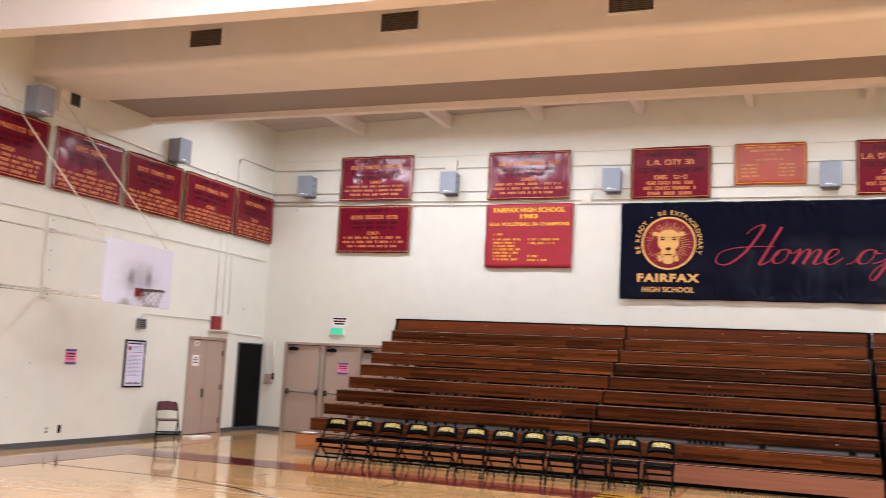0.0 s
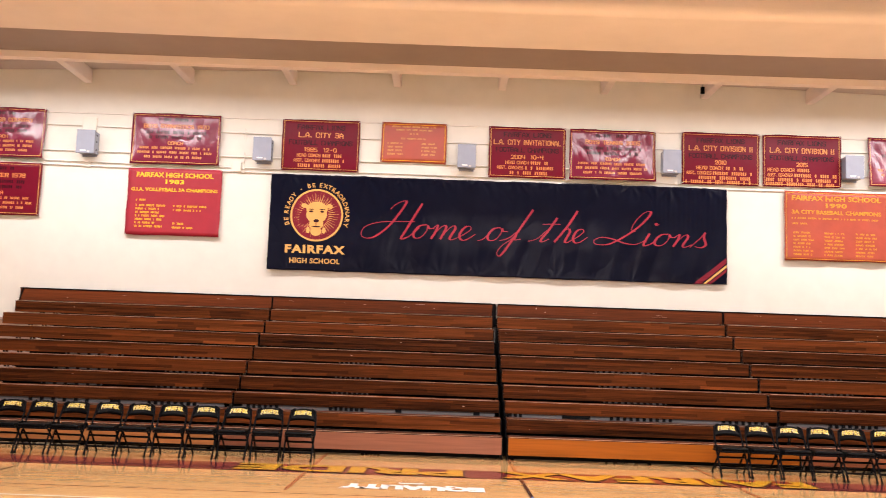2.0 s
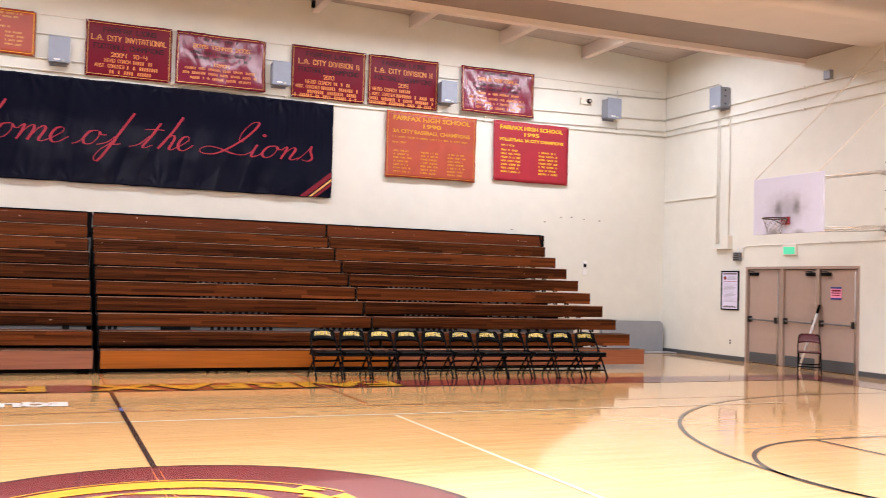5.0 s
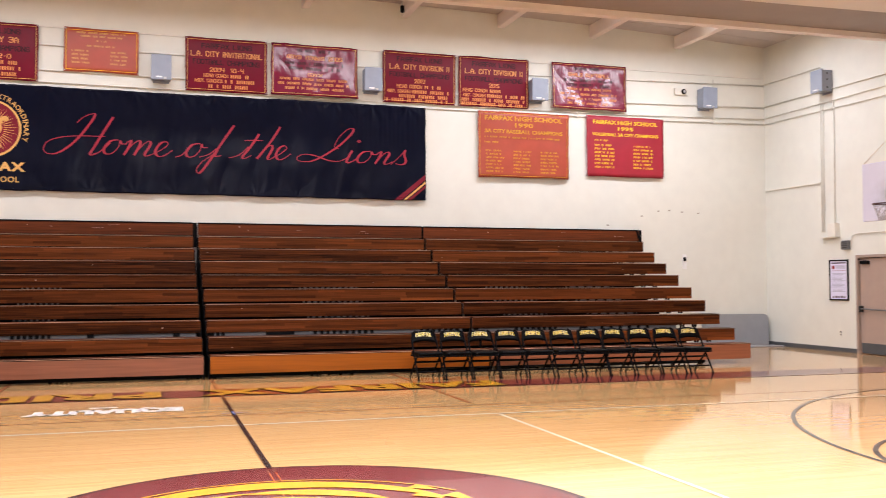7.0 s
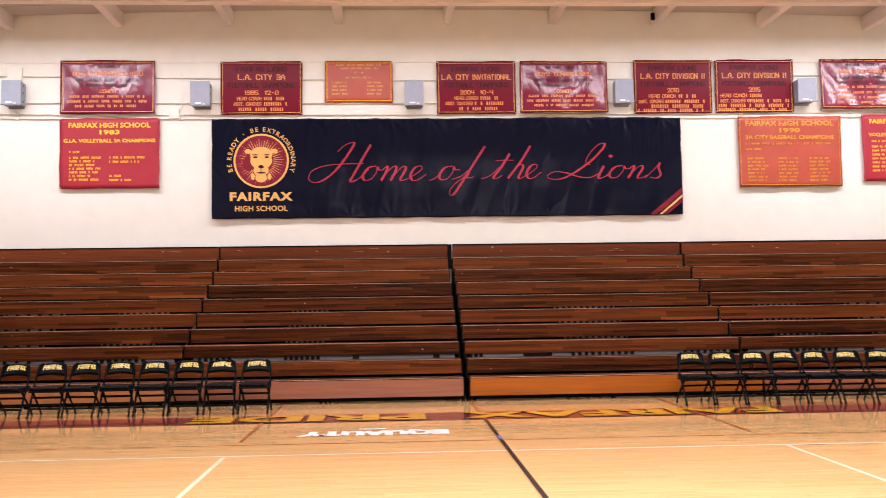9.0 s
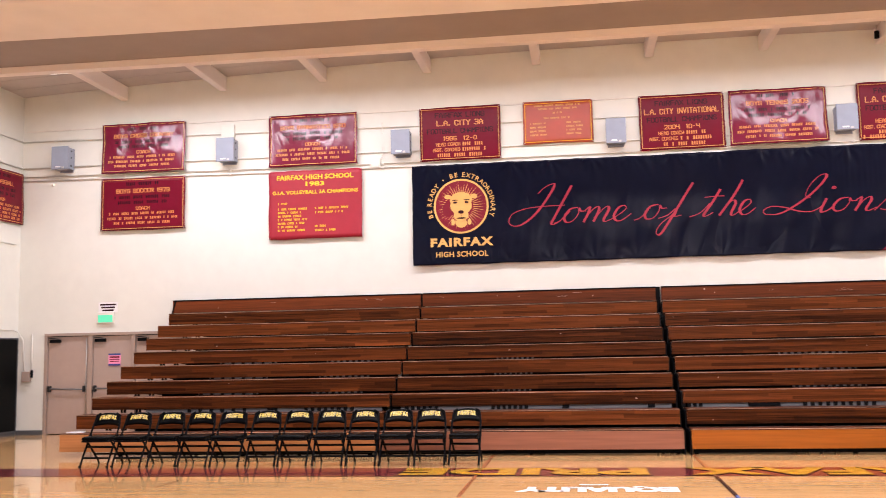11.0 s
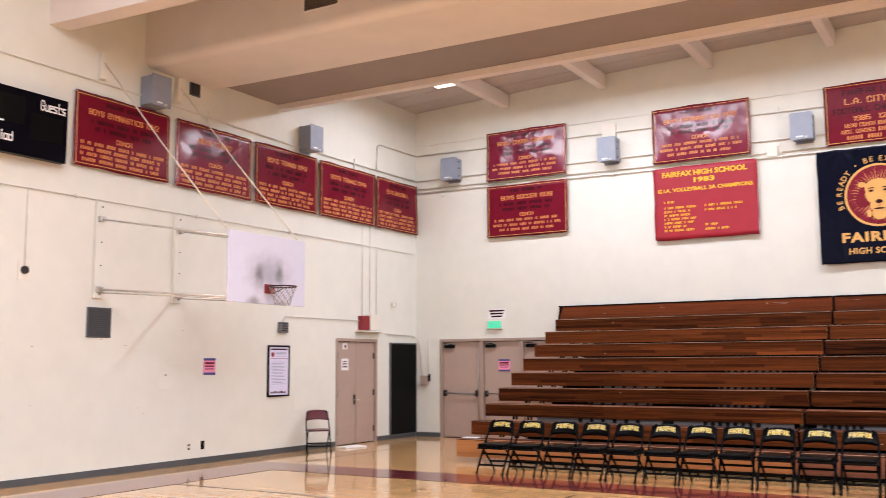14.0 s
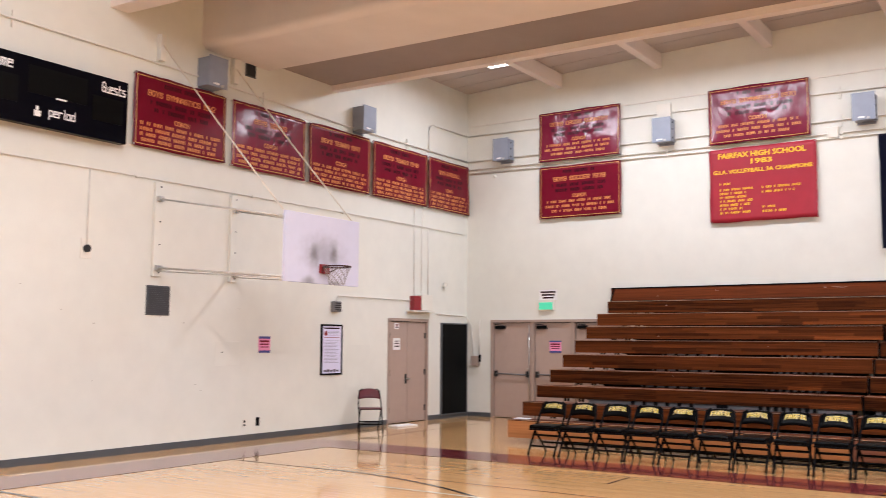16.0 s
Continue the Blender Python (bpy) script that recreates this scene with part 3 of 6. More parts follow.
part("centre_line", b, ORANGE_FLOOR, circle, "two thin worn lines across the emblem")

# lettering painted for a reader who looks south
def floor_word(text, cx, cy, w, h, z, bold=0.0, shear=0.0):
    b = letters(text, w, h, shear, bold)
    for v in b.verts:
        v.co = Vector((cx - v.co.x, cy - v.co.z, z))
    bmesh.ops.recalc_face_normals(b, faces=b.faces[:])
    for f in b.faces:
        if f.normal.z < 0:
            f.normal_flip()
    return b


for word, cx, w in (("FAIRFAX", 1.95, 4.5), ("PRIDE", -2.42, 3.25)):
    ob = tagged(part("floor_lettering", floor_word(word, cx, -6.36, w + 0.1, 0.82, 0.008, 0.06), BLACK_FLOOR), "yellow letters with dark outline on the border", "floor lettering", kind="structure")
    part("face", floor_word(word, cx, -6.36, w, 0.70, 0.012, 0.045), YELLOW_FLOOR, ob)
marking("floor_lettering", floor_word("EQUALITY", -1.48, -7.92, 1.85, 0.46, 0.006, 0.085), BRIGHT_FLOOR, "white block lettering on the maple floor")
b = bmesh.new()
ring(b, -1.5, -7.1, 0.45, 0.53, 0, 60, 250, 290)
marking("floor_lettering", flat(b, 0.006), BRIGHT_FLOOR, "white swoosh over the lettering")

# ---- bleachers ----
ROWS, PITCH, RISE, Y0, Z0 = 9, 0.515, 0.267, -4.39, 0.385


# strips added for the pale light that shows between the seat brackets
GAP_GREY = mat("gap_light_grey", (0.10, 0.094, 0.096), 0.6, var=0.15)
GUM = mat("pale_mark", (0.4, 0.27, 0.2), 0.6, var=0.3)


def bleacher(x0, x1, left_over, right_over, bottom, brackets, low):
    """A telescopic section: nine seat rows and a back panel at the wall. left_over, right_over: how far the boards reach past the frames. brackets: groups under the seats (middle, count, gap); low: those over the second seat alone."""
    w = x1 - x0
    t = thing("bleacher_section", pose(x0, 0, 0), "dark brown wooden telescopic bleacher section, pulled out", "bleacher", "bleacher sections")
    rnd = random.Random(int(x0 * 10))
    fx0, fx1 = left_over, w - right_over
    for i in range(ROWS):
        yf, zt = Y0 + PITCH * i, Z0 + RISE * i
        h = (0.30, 0.236, 0.212)[i] if i < 3 else 0.236
        # the fascia is glued up of strips in courses
        b = bmesh.new()
        if i == 0:
            part("fascia", boxed(0, w, yf, yf + 0.03, zt - h, zt - 0.022, bevel=0.004), bottom, t)
        else:
            courses = 4
            ch = (h - 0.022) / courses
            for c in range(courses):
                x = 0.0
                while x < w - 0.001:
                    e = min(w, x + rnd.uniform(0.45, 1.7))
                    if w - e < 0.3:
                        e = w
                    z1 = zt - 0.022 - c * ch
                    d = rnd.uniform(0.0, 0.0015)
                    b.faces.new([b.verts.new(q) for q in ((x, yf + d, z1 - ch), (e, yf + d, z1 - ch), (e, yf + d, z1), (x, yf + d, z1))])
                    x = e
            fascia = part("fascia", boxed(0, w, yf + 0.003, yf + 0.03, zt - h, zt - 0.022), WOOD, t)
            tagged(part("laminated_strip", b, LAMINATED, fascia), kind="stuff")
            for _ in range(rnd.choice((0, 0, 1, 1))):
                a, zz, q = rnd.uniform(0.1, w - 0.2), zt - rnd.uniform(0.06, h - 0.05), rnd.uniform(0.005, 0.014)
                part("gum_mark", boxed(a, a + q * rnd.uniform(0.8, 2.5), yf - 0.003, yf, zz - q * 0.6, zz + q * 0.6, bevel=0.0008), GUM, fascia, "pale stuck mark")
        part("seat_board", boxed(0, w, yf - 0.006, yf + 0.29, zt - 0.022, zt, bevel=0.005), WOOD, t)
        part("seat_edge", boxed(0.01, w - 0.01, yf - 0.008, yf - 0.005, zt - 0.010, zt - 0.002), SEAT_EDGE, t, "pale front edge")
        if i:
            part("rail", boxed(fx0, fx1, yf + 0.05, yf + 0.09, zt - h - 0.012, zt - h + 0.02), BLACK_METAL, t, "black steel rail under the seat")
            part("foot_board", boxed(fx0, fx1, yf - 0.19, yf + 0.30, zt - RISE - 0.045, zt - RISE - 0.02), FOOT, t)
            # black sheet added so the gap under the seat looks dark
            part("gap_backing", boxed(fx0, fx1, yf + 0.24, yf + 0.25, zt - h - 0.06, zt - 0.03), BLACK_METAL, t)
            if i == 2:
                part("gap_strip", boxed(fx0 + 0.04, fx1 - 0.04, yf + 0.042, yf + 0.049, zt - RISE - 0.018, zt - h + 0.03), GAP_GREY, t, "grey strip added for the light between the brackets")
            for gx, count, gap in brackets if 3 <= i <= 5 else ():
                half = (count - 1) / 2 * gap + 0.06
                part("gap_strip", boxed(gx - half, gx + half, yf + 0.042, yf + 0.049, zt - h - 0.03, zt - h + 0.03), GAP_GREY, t, "grey strip added for the light between the brackets")
        else:
            part("kick_plate", boxed(fx0, fx1, yf + 0.10, yf + 0.12, 0.02, zt - 0.05), BLACK_METAL, t)
    back = part("back_panel", boxed(0.0, w, -0.08, -0.04, Z0 + RISE * 8 + 0.02, 2.785, bevel=0.004), WOOD, t)
    for _ in range(4):
        a, zz = rnd.uniform(0.2, w - 0.5), rnd.uniform(2.62, 2.74)
        b = bmesh.new()
        n = rnd.randint(2, 5)
        tube(b, [(a + 0.05 * k, -0.0805, zz + rnd.uniform(-0.008, 0.008)) for k in range(n)], rnd.uniform(0.0015, 0.004), 5)
        part("scratch", b, GUM, back, "pale scratch")
    for _ in range(2):
        a, zz, q = rnd.uniform(0.2, w - 0.5), rnd.uniform(2.62, 2.74), rnd.uniform(0.006, 0.018)
        part("gum_mark", boxed(a, a + q * 1.6, -0.083, -0.08, zz - q, zz + q * 0.5, bevel=0.0008), GUM, back, "pale stuck mark")
    # black strip added so no pale wall shows through the joint
    part("joint_strip", boxed(w - 0.05, w + 0.09, -0.04, -0.025, 2.3, 2.806), BLACK_METAL, t)
    part("top_rail", boxed(0.0, w, -0.09, -0.02, 2.785, 2.81, bevel=0.004), BLACK_METAL, t)
    # stepped black plates added so the gaps between sections look dark
    for x in (-0.012, w + 0.012):
        if (x < 0 and left_over > 0.5) or (x > 0 and right_over > 0.5):
            continue
        pts = [(-0.03, 0.0), (-0.03, Z0 + RISE * 8 - 0.03)]
        for i in range(8, -1, -1):
            pts.append((Y0 + PITCH * i + 0.05, Z0 + RISE * i - 0.03))
            if i:
                pts.append((Y0 + PITCH * i + 0.05, Z0 + RISE * (i - 1) - 0.03))
        pts.append((Y0 + 0.05, 0.0))
        b = bmesh.new()
        va = [b.verts.new((x - 0.012, y, z)) for y, z in pts]
        vb = [b.verts.new((x + 0.012, y, z)) for y, z in pts]
        b.faces.new(va)
        b.faces.new(vb[::-1])
        for k in range(len(pts)):
            b.faces.new((va[k], va[(k + 1) % len(pts)], vb[(k + 1) % len(pts)], vb[k]))
        bmesh.ops.recalc_face_normals(b, faces=b.faces[:])
        part("gap_filler_plate", b, BLACK_METAL, t, "black stepped plate added so the gap between sections looks dark")
    if left_over > 0.5 or right_over > 0.5:
        x, s = (0.0, -1) if left_over > 0.5 else (w, 1)
        b = bmesh.new()
        poly(b, [(x, 2.52), (x + s * 0.02, 2.52), (x - s * 0.05, 2.81), (x - s * 0.09, 2.81)], -0.10, -0.02)
        part("panel_bracket", b, BLACK_METAL, t)
    # brackets under the seats in groups, uprights under the frames
    bracket = None
    for i in range(2, 8):
        yf, zt = Y0 + PITCH * i, Z0 + RISE * i
        for gx, count, gap in brackets + (low if i == 2 else ()):
            for k in range(count):
                m = pose(gx + (k - (count - 1) / 2) * gap, yf + 0.02, zt - (0.225 if i == 2 else 0.245))
                if bracket is None:
                    bracket = part("bracket", boxed(-0.028, 0.028, -0.012, 0.022, -0.045, 0.03, bevel=0.004), BLACK_METAL, t)
                    bracket.matrix_basis = m
                    bracket_data = bracket.data
                else:
                    shared("bracket", bracket_data, m, t)
    # short posts between the rows where the boards reach past the frame
    for x in ([fx0 - 0.42, fx0 - 0.36, fx0 - 0.14, fx0 - 0.08] if left_over > 0.5 else []) + ([fx1 + 0.42, fx1 + 0.36, fx1 + 0.14, fx1 + 0.08] if right_over > 0.5 else []):
        for i in range(1, ROWS):
            yf, zt = Y0 + PITCH * i, Z0 + RISE * i
            part("post", boxed(x - 0.014, x + 0.014, yf + 0.04, yf + 0.08, zt - RISE, zt - 0.02), BLACK_METAL, t)
    for x in (fx0 + 0.05, (fx0 + fx1) / 2, fx1 - 0.05):
        for i in range(0, ROWS, 2):
            yf, zt = Y0 + PITCH * i, Z0 + RISE * i
            part("upright", boxed(x - 0.03, x + 0.03, yf + 0.14, yf + 0.2, 0.0, zt - 0.08, bevel=0.004), BLACK_METAL, t)
    return t


bleacher(-10.19, -4.83, 0.95, 0.1, WOOD_HONEY, ((2.3, 6, 0.20), (4.3, 8, 0.115)), ((3.3, 3, 0.06),))
bleacher(-4.79, -0.12, 0.1, 0.03, WOOD_PALE, ((1.98, 7, 0.092),), ((2.90, 2, 0.055), (4.28, 2, 0.055), (0.5, 6, 0.1)))
bleacher(-0.01, 4.78, 0.03, 0.1, WOOD_LIGHT, ((2.40, 10, 0.115),), ((0.14, 4, 0.09), (1.26, 9, 0.055), (4.2, 7, 0.115)))
bleacher(4.83, 10.18, 0.1, 0.95, WOOD_TAN, ((1.3, 8, 0.115), (3.2, 6, 0.20)), ((2.3, 3, 0.06),))

# ---- folding chairs ----
def folding_chair(name, m, colour, label, group, word):
    """Faces -y; the seat's front edge over the front feet. With a word the padded kind, else the slim steel one."""
    t = thing(name, m, label, "chair", group)
    r = 0.0155 if word else 0.0115
    for s in (-1, 1):
        x = s * 0.215
        part("front_leg", tubed([(x, -0.27, 0.0), (x, -0.25, 0.06), (x, 0.0, 0.44), (x * 0.97, 0.10, 0.60), (x * 0.88, 0.155, 0.735), (x * 0.6, 0.165, 0.768)], r), BLACK_METAL, t)
        part("rear_leg", tubed([(x * 0.9, 0.24, 0.0), (x * 0.9, 0.21, 0.06), (x * 0.9, -0.17, 0.42)], r), BLACK_METAL, t)
        part("hinge", boxed(x - 0.008, x + 0.008, -0.03, 0.06, 0.40, 0.46, bevel=0.003), BLACK_METAL, t)
        part("rubber_foot", boxed(x - 0.016, x + 0.016, -0.29, -0.255, 0.0, 0.03, bevel=0.004), BLACK_METAL, t)
    part("front_stretcher", tubed([(-0.21, -0.195, 0.13), (0.21, -0.195, 0.13)], r - 0.001), BLACK_METAL, t)
    part("rear_stretcher", tubed([(-0.19, 0.13, 0.16), (0.19, 0.13, 0.16)], r - 0.001), BLACK_METAL, t)
    if word:
        part("seat_stretcher", tubed([(-0.21, -0.095, 0.285), (0.21, -0.095, 0.285)], 0.0145), BLACK_METAL, t)
        part("rear_stretcher", tubed([(-0.19, 0.01, 0.27), (0.19, 0.01, 0.27)], 0.013), BLACK_METAL, t)
        part("seat_frame", boxed(-0.212, 0.212, -0.255, 0.165, 0.366, 0.39, bevel=0.006), BLACK_METAL, t)
        part("seat", boxed(-0.208, 0.208, -0.265, 0.165, 0.386, 0.444, bevel=0.022), colour, t)
    else:
        part("seat_frame", boxed(-0.205, 0.205, -0.24, 0.15, 0.400, 0.412, bevel=0.004), BLACK_METAL, t)
        part("seat", boxed(-0.205, 0.205, -0.255, 0.155, 0.411, 0.430, bevel=0.008), colour, t)
    # curved backrest, arched along the top
    def back_at(u, v):
        """u across -1..1, v up 0..1."""
        x = 0.216 * u * (1 - 0.17 * v)
        low, top = 0.575 + 0.025 * (1 - u * u), 0.775 - 0.05 * abs(u) ** 3
        return Vector((x, 0.085 + 0.075 * v + 0.028 * (1 - u * u), low + (top - low) * v))
    b = bmesh.new()
    n, k2, grids = 12, 4, []
    for off in (0.0, 0.026):
        grids.append([[b.verts.new(back_at(-1 + 2 * i / n, k / k2) + Vector((0, off, 0))) for i in range(n + 1)] for k in range(k2 + 1)])
    for g, o in zip(grids, (1, -1)):
        for k in range(k2):
            for i in range(n):
                f = b.faces.new([g[k][i], g[k][i + 1], g[k + 1][i + 1], g[k + 1][i]][::o])
                f.smooth = True
    g, o = grids
    loop = [(0, i) for i in range(n)] + [(k, n) for k in range(k2)] + [(k2, i) for i in range(n, 0, -1)] + [(k, 0) for k in range(k2, 0, -1)]
    for (a, c), (d, e) in zip(loop, loop[1:] + loop[:1]):
        b.faces.new((g[d][e], g[a][c], o[a][c], o[d][e]))
    back = part("backrest", b, colour, t)
    if word:
        def bend(b2, off):
            for q in b2.verts:
                u, v = q.co.x / 0.185, 0.5 + q.co.z / 0.2
                q.co = back_at(u, v) + Vector((0, -off, 0))
            return b2
        part("lettering_edge", bend(shift(block(word, 0.2573, 0.0834, 2.3, 2.6), 0, 0, 0.03), 0.003), INK_WHITE, back, "white outline of the lettering")
        part("lettering", bend(shift(block(word, 0.252, 0.076, 1.35, 2.6), 0, 0, 0.03), 0.006), INK_CHAIR, back, "yellow lettering")
    return t


INK_WHITE = mat("white_ink", (0.76, 0.73, 0.55), 0.5, var=0.1)
INK_CHAIR = mat("chair_lettering", (0.82, 0.63, 0.05), 0.5, var=0.15)
BLACK_PADDING = mat("black_vinyl_padding", (0.002, 0.002, 0.0023), 0.28, spec=0.06, var=0.2)
MAROON_PADDING = mat("maroon_vinyl_padding", (0.10, 0.012, 0.02), 0.35, var=0.15)
crnd = random.Random(4)
first = None
LEFT_CHAIRS = [(-8.815 + 0.5005 * k, -5.33 - 0.16 * (1 - k / 11)) for k in range(12)]
RIGHT_CHAIRS = [(3.32 + 0.474 * k, -5.39 - 0.034 * k) for k in range(11)]
for x, y in LEFT_CHAIRS + RIGHT_CHAIRS:
    m = pose(x + crnd.uniform(-0.012, 0.012), y + crnd.uniform(-0.02, 0.02), 0, 0, 0, crnd.uniform(-3, 3))
    if first is None:
        first = folding_chair("folding_chair", m, BLACK_PADDING, "black padded folding chair with yellow lettering before the bleachers", "team chairs", "FAIRFAX")
    else:
        copy_thing(first, m)
folding_chair("folding_chair", pose(-13.30, -4.18, 0, 0, 0, 45), MAROON_PADDING, "maroon folding chair with black legs beside the wall door", "maroon chairs", "")
folding_chair("folding_chair", pose(13.25, -5.62, 0, 0, 0, -42), MAROON_PADDING, "maroon folding chair with black legs before the double doors", "maroon chairs", "")

# ---- banners ----
def cloth(x, z, w, h, seed, amp):
    """How far a hanging sheet stands off: shallow folds, more at the foot."""
    f = 0.5 + 0.5 * (h / 2 - z) / h
    a = math.sin(x * 5.1 + seed * 1.7 + z * 1.3) * 0.5 + math.sin(x * 11.3 - z * 4.1 + seed * 2.9) * 0.25 + noise.noise((x * 1.6, z * 1.6, seed)) * 1.1
    top = max(0.0, 1 - (h / 2 - z) / 0.5) ** 2
    if amp > 0.017 and h < 1.5:
        a += 0.9 * noise.noise((x * 6.5 + z * 2.5, z * 1.1, seed + 7.3)) + 0.5 * noise.noise((x * 2.0, z * 2.6, seed + 2.2))
    pleat = math.sin(x * 23 + seed) * 0.35 + math.sin(x * 41 + z * 9 + seed * 3) * 0.25
    if h > 1.8:
        a += 0.3 * noise.noise((x * 2.2 + z * 1.1, z * 3.5 - x * 1.4, 3.1)) + 0.3 * noise.noise((x * 9 - z * 2, z * 1.6 + x, 8.1))
        pleat += 1.3 * noise.noise((x * 4.5, z * 2.0, 5.7)) + 0.9 * noise.noise((x * 9 + z * 3, z * 3, 1.7))
        # creases that fan out from the ties, and straight folds towards one end
        for edge in (1, -1):
            gx = round((x + 0.41) / 0.82) * 0.82 - 0.41
            dx, dz = x - gx, edge * (h / 2) - z
            far = math.hypot(dx, dz)
            fan = math.atan2(dx, abs(dz) + 0.02)
            a += (1.5 if edge > 0 else 0.4) * math.exp(-far / 0.33) * min(1.0, far / 0.08) * max(0.0, 1 - abs(dx) / 0.41) * math.sin(fan * 9 + gx * 5.3 + 2.5 * noise.noise((gx, 0.4, 2.2)))
        if x > 2.9:
            a += 0.2 * min(1.0, (x - 2.9) / 0.6) * min(1.0, max(0.0, z + 0.1) / 0.4) * math.sin(x * 2 * math.pi / 0.105 + 0.8 * math.sin(x * 9))
    belly = 2.3 * amp * max(0.0, 0.2 - z / h) if amp > 0.017 and h < 1.5 else 0.0
    return -0.058 - belly - amp * (f * (a + 1.2) + top * (pleat + 0.3))


def sheet(w, h, seed, amp, y_off=0.0, x0=None, x1=None, z0=None, z1=None, step=0.09, thick=0.004):
    x0, x1 = (-w / 2 if x0 is None else x0), (w / 2 if x1 is None else x1)
    z0, z1 = (-h / 2 if z0 is None else z0), (h / 2 if z1 is None else z1)
    b = bmesh.new()
    nx, nz = max(1, int((x1 - x0) / step)), max(1, int((z1 - z0) / step))
    grids = []
    for off in ((0.0, thick) if thick else (0.0,)):
        grids.append([[b.verts.new((x0 + (x1 - x0) * i / nx, cloth(x0 + (x1 - x0) * i / nx, z0 + (z1 - z0) * k / nz, w, h, seed, amp) + y_off + off, z0 + (z1 - z0) * k / nz)) for i in range(nx + 1)] for k in range(nz + 1)])
    if thick:
        # edges that hang a little uneven
        for g in grids:
            for k, row in enumerate(g):
                for i, v in enumerate(row):
                    if k in (0, nz):
                        v.co.z += 0.016 * noise.noise((v.co.x * 2.3, 0.3, seed * 1.7 + k))
                    if i in (0, nx):
                        v.co.x += 0.014 * noise.noise((0.7, v.co.z * 2.9, seed * 2.3 + i))
    for n, g in enumerate(grids):
        for k in range(nz):
            for i in range(nx):
                q = (g[k][i], g[k][i + 1], g[k + 1][i + 1], g[k + 1][i])
                f = b.faces.new(q if n == 0 else q[::-1])
                f.smooth = True
    if thick:
        g, o = grids
        loop = [(0, i) for i in range(nx)] + [(k, nx) for k in range(nz)] + [(nz, i) for i in range(nx, 0, -1)] + [(k, 0) for k in range(nz, 0, -1)]
        for (a, c), (d, e) in zip(loop, loop[1:] + loop[:1]):
            b.faces.new((g[d][e], g[a][c], o[a][c], o[d][e]))
    return b


def drape(b, w, h, seed, amp, off):
    for v in b.verts:
        v.co.y = cloth(v.co.x, v.co.z, w, h, seed, amp) + off - abs(v.co.y)
    return b


def bars(seed, spans, bh):
    """Rows of short bars in place of names: (z, x0, x1)."""
    r = random.Random(seed)
    b = bmesh.new()
    for z, x0, x1 in spans:
        x = x0
        while x < x1 - 0.05:
            # one word: a run of narrow bars, one for each character
            for k in range(r.randint(1, 2) if r.random() < 0.3 else r.randint(4, 8)):
                if x > x1 - bh * 0.5:
                    break
                c = x + bh * r.uniform(0.30, 0.44)
                b.faces.new([b.verts.new(p) for p in ((x, 0, z - bh / 2), (c, 0, z - bh / 2), (c, 0, z + bh / 2), (x, 0, z + bh / 2))])
                x = c + bh * 0.26
            x += bh * 1.0
    return b


def banner(m, w, h, material, label, group, lines=(), names=(), border=None, ink=INK_ORANGE, seed=1, amp=0.010, bar=0.042, dark=()):
    """lines: (text, height of centre, letter height, width, ink, sideways); names: rows of bars (z, x0, x1), all in fractions of the sheet."""
    t = thing("championship_banner", m, label, "banner", group)
    part("sheet", sheet(w, h, seed, amp), material, t)
    if border:
        e, bw = 0.035, 0.011
        for x0, x1, z0, z1 in ((-w / 2 + e, w / 2 - e, h / 2 - e - bw, h / 2 - e), (-w / 2 + e, w / 2 - e, -h / 2 + e, -h / 2 + e + bw), (-w / 2 + e, -w / 2 + e + bw, -h / 2 + e, h / 2 - e), (w / 2 - e - bw, w / 2 - e, -h / 2 + e, h / 2 - e)):
            part("border", sheet(w, h, seed, amp, -0.005, x0, x1, z0, z1, thick=0), border, t)
    for text, zc, lh, lw, k, *aside in lines:
        b = shift(block(text, lw * w, lh * h) if border is INK_BORDER else letters(text, lw * w, lh * h, bold=0.032, res=2), aside[0] * w if aside else 0, 0, zc * h)
        tagged(part("lettering", drape(b, w, h, seed, amp, -0.007), k, t), kind="stuff")
    if dark:
        tagged(part("dark_print", drape(bars(seed + 50, [(z * h, a * w, c * w) for z, a, c in dark], 0.06 * h), w, h, seed, amp, -0.006), INK_DIM, t, "dim black print"), kind="stuff")
    if names:
        tagged(part("name_bar", drape(bars(seed, [(z * h, a * w, c * w) for z, a, c in names], bar * h), w, h, seed, amp, -0.007), ink, t), kind="stuff")
    for x in (-w / 2 + 0.02, w / 2 - 0.02):
        for z in (-h / 2 + 0.02, h / 2 - 0.02):
            part("screw", disc(bmesh.new(), x, z, 0.012, -0.075, 0.0, 10), STEEL, t)
    return t


ROWS4 = [(-0.18, -0.40, 0.40), (-0.27, -0.42, 0.42), (-0.36, -0.34, 0.34)]
GN, GW = "championship banners over the bleachers", "championship banners on the end wall"


def sport(m, w, h, title, coach, material=VINYL_RED, seed=1, rows=None, label="", group=GN, amp=0.014):
    lines = [(title, 0.25, 0.085, min(0.74, 0.040 * len(title)), INK_ORANGE)]
    if coach:
        lines.append((coach, -0.085, 0.07, 0.17, INK_ORANGE))
    return banner(m, w, h, material, label or "glossy maroon championship banner with orange lettering", group, lines, rows or ROWS4, INK_BORDER, INK_ORANGE, seed, amp, 0.048,
                  dark=[(0.385, -0.2, 0.2), (0.13, -0.34, 0.34), (0.03, -0.30, 0.30)])


def football(m, w, h, lines, rows, seed):
    return banner(m, w, h, VINYL_RED, "glossy maroon football championship banner with gold border", GN, lines, rows, INK_BORDER, INK_ORANGE, seed, 0.008, 0.065)


def N_(x0, x1, z0, z1):
    return pose((x0 + x1) / 2, 0, (z0 + z1) / 2), x1 - x0, z1 - z0


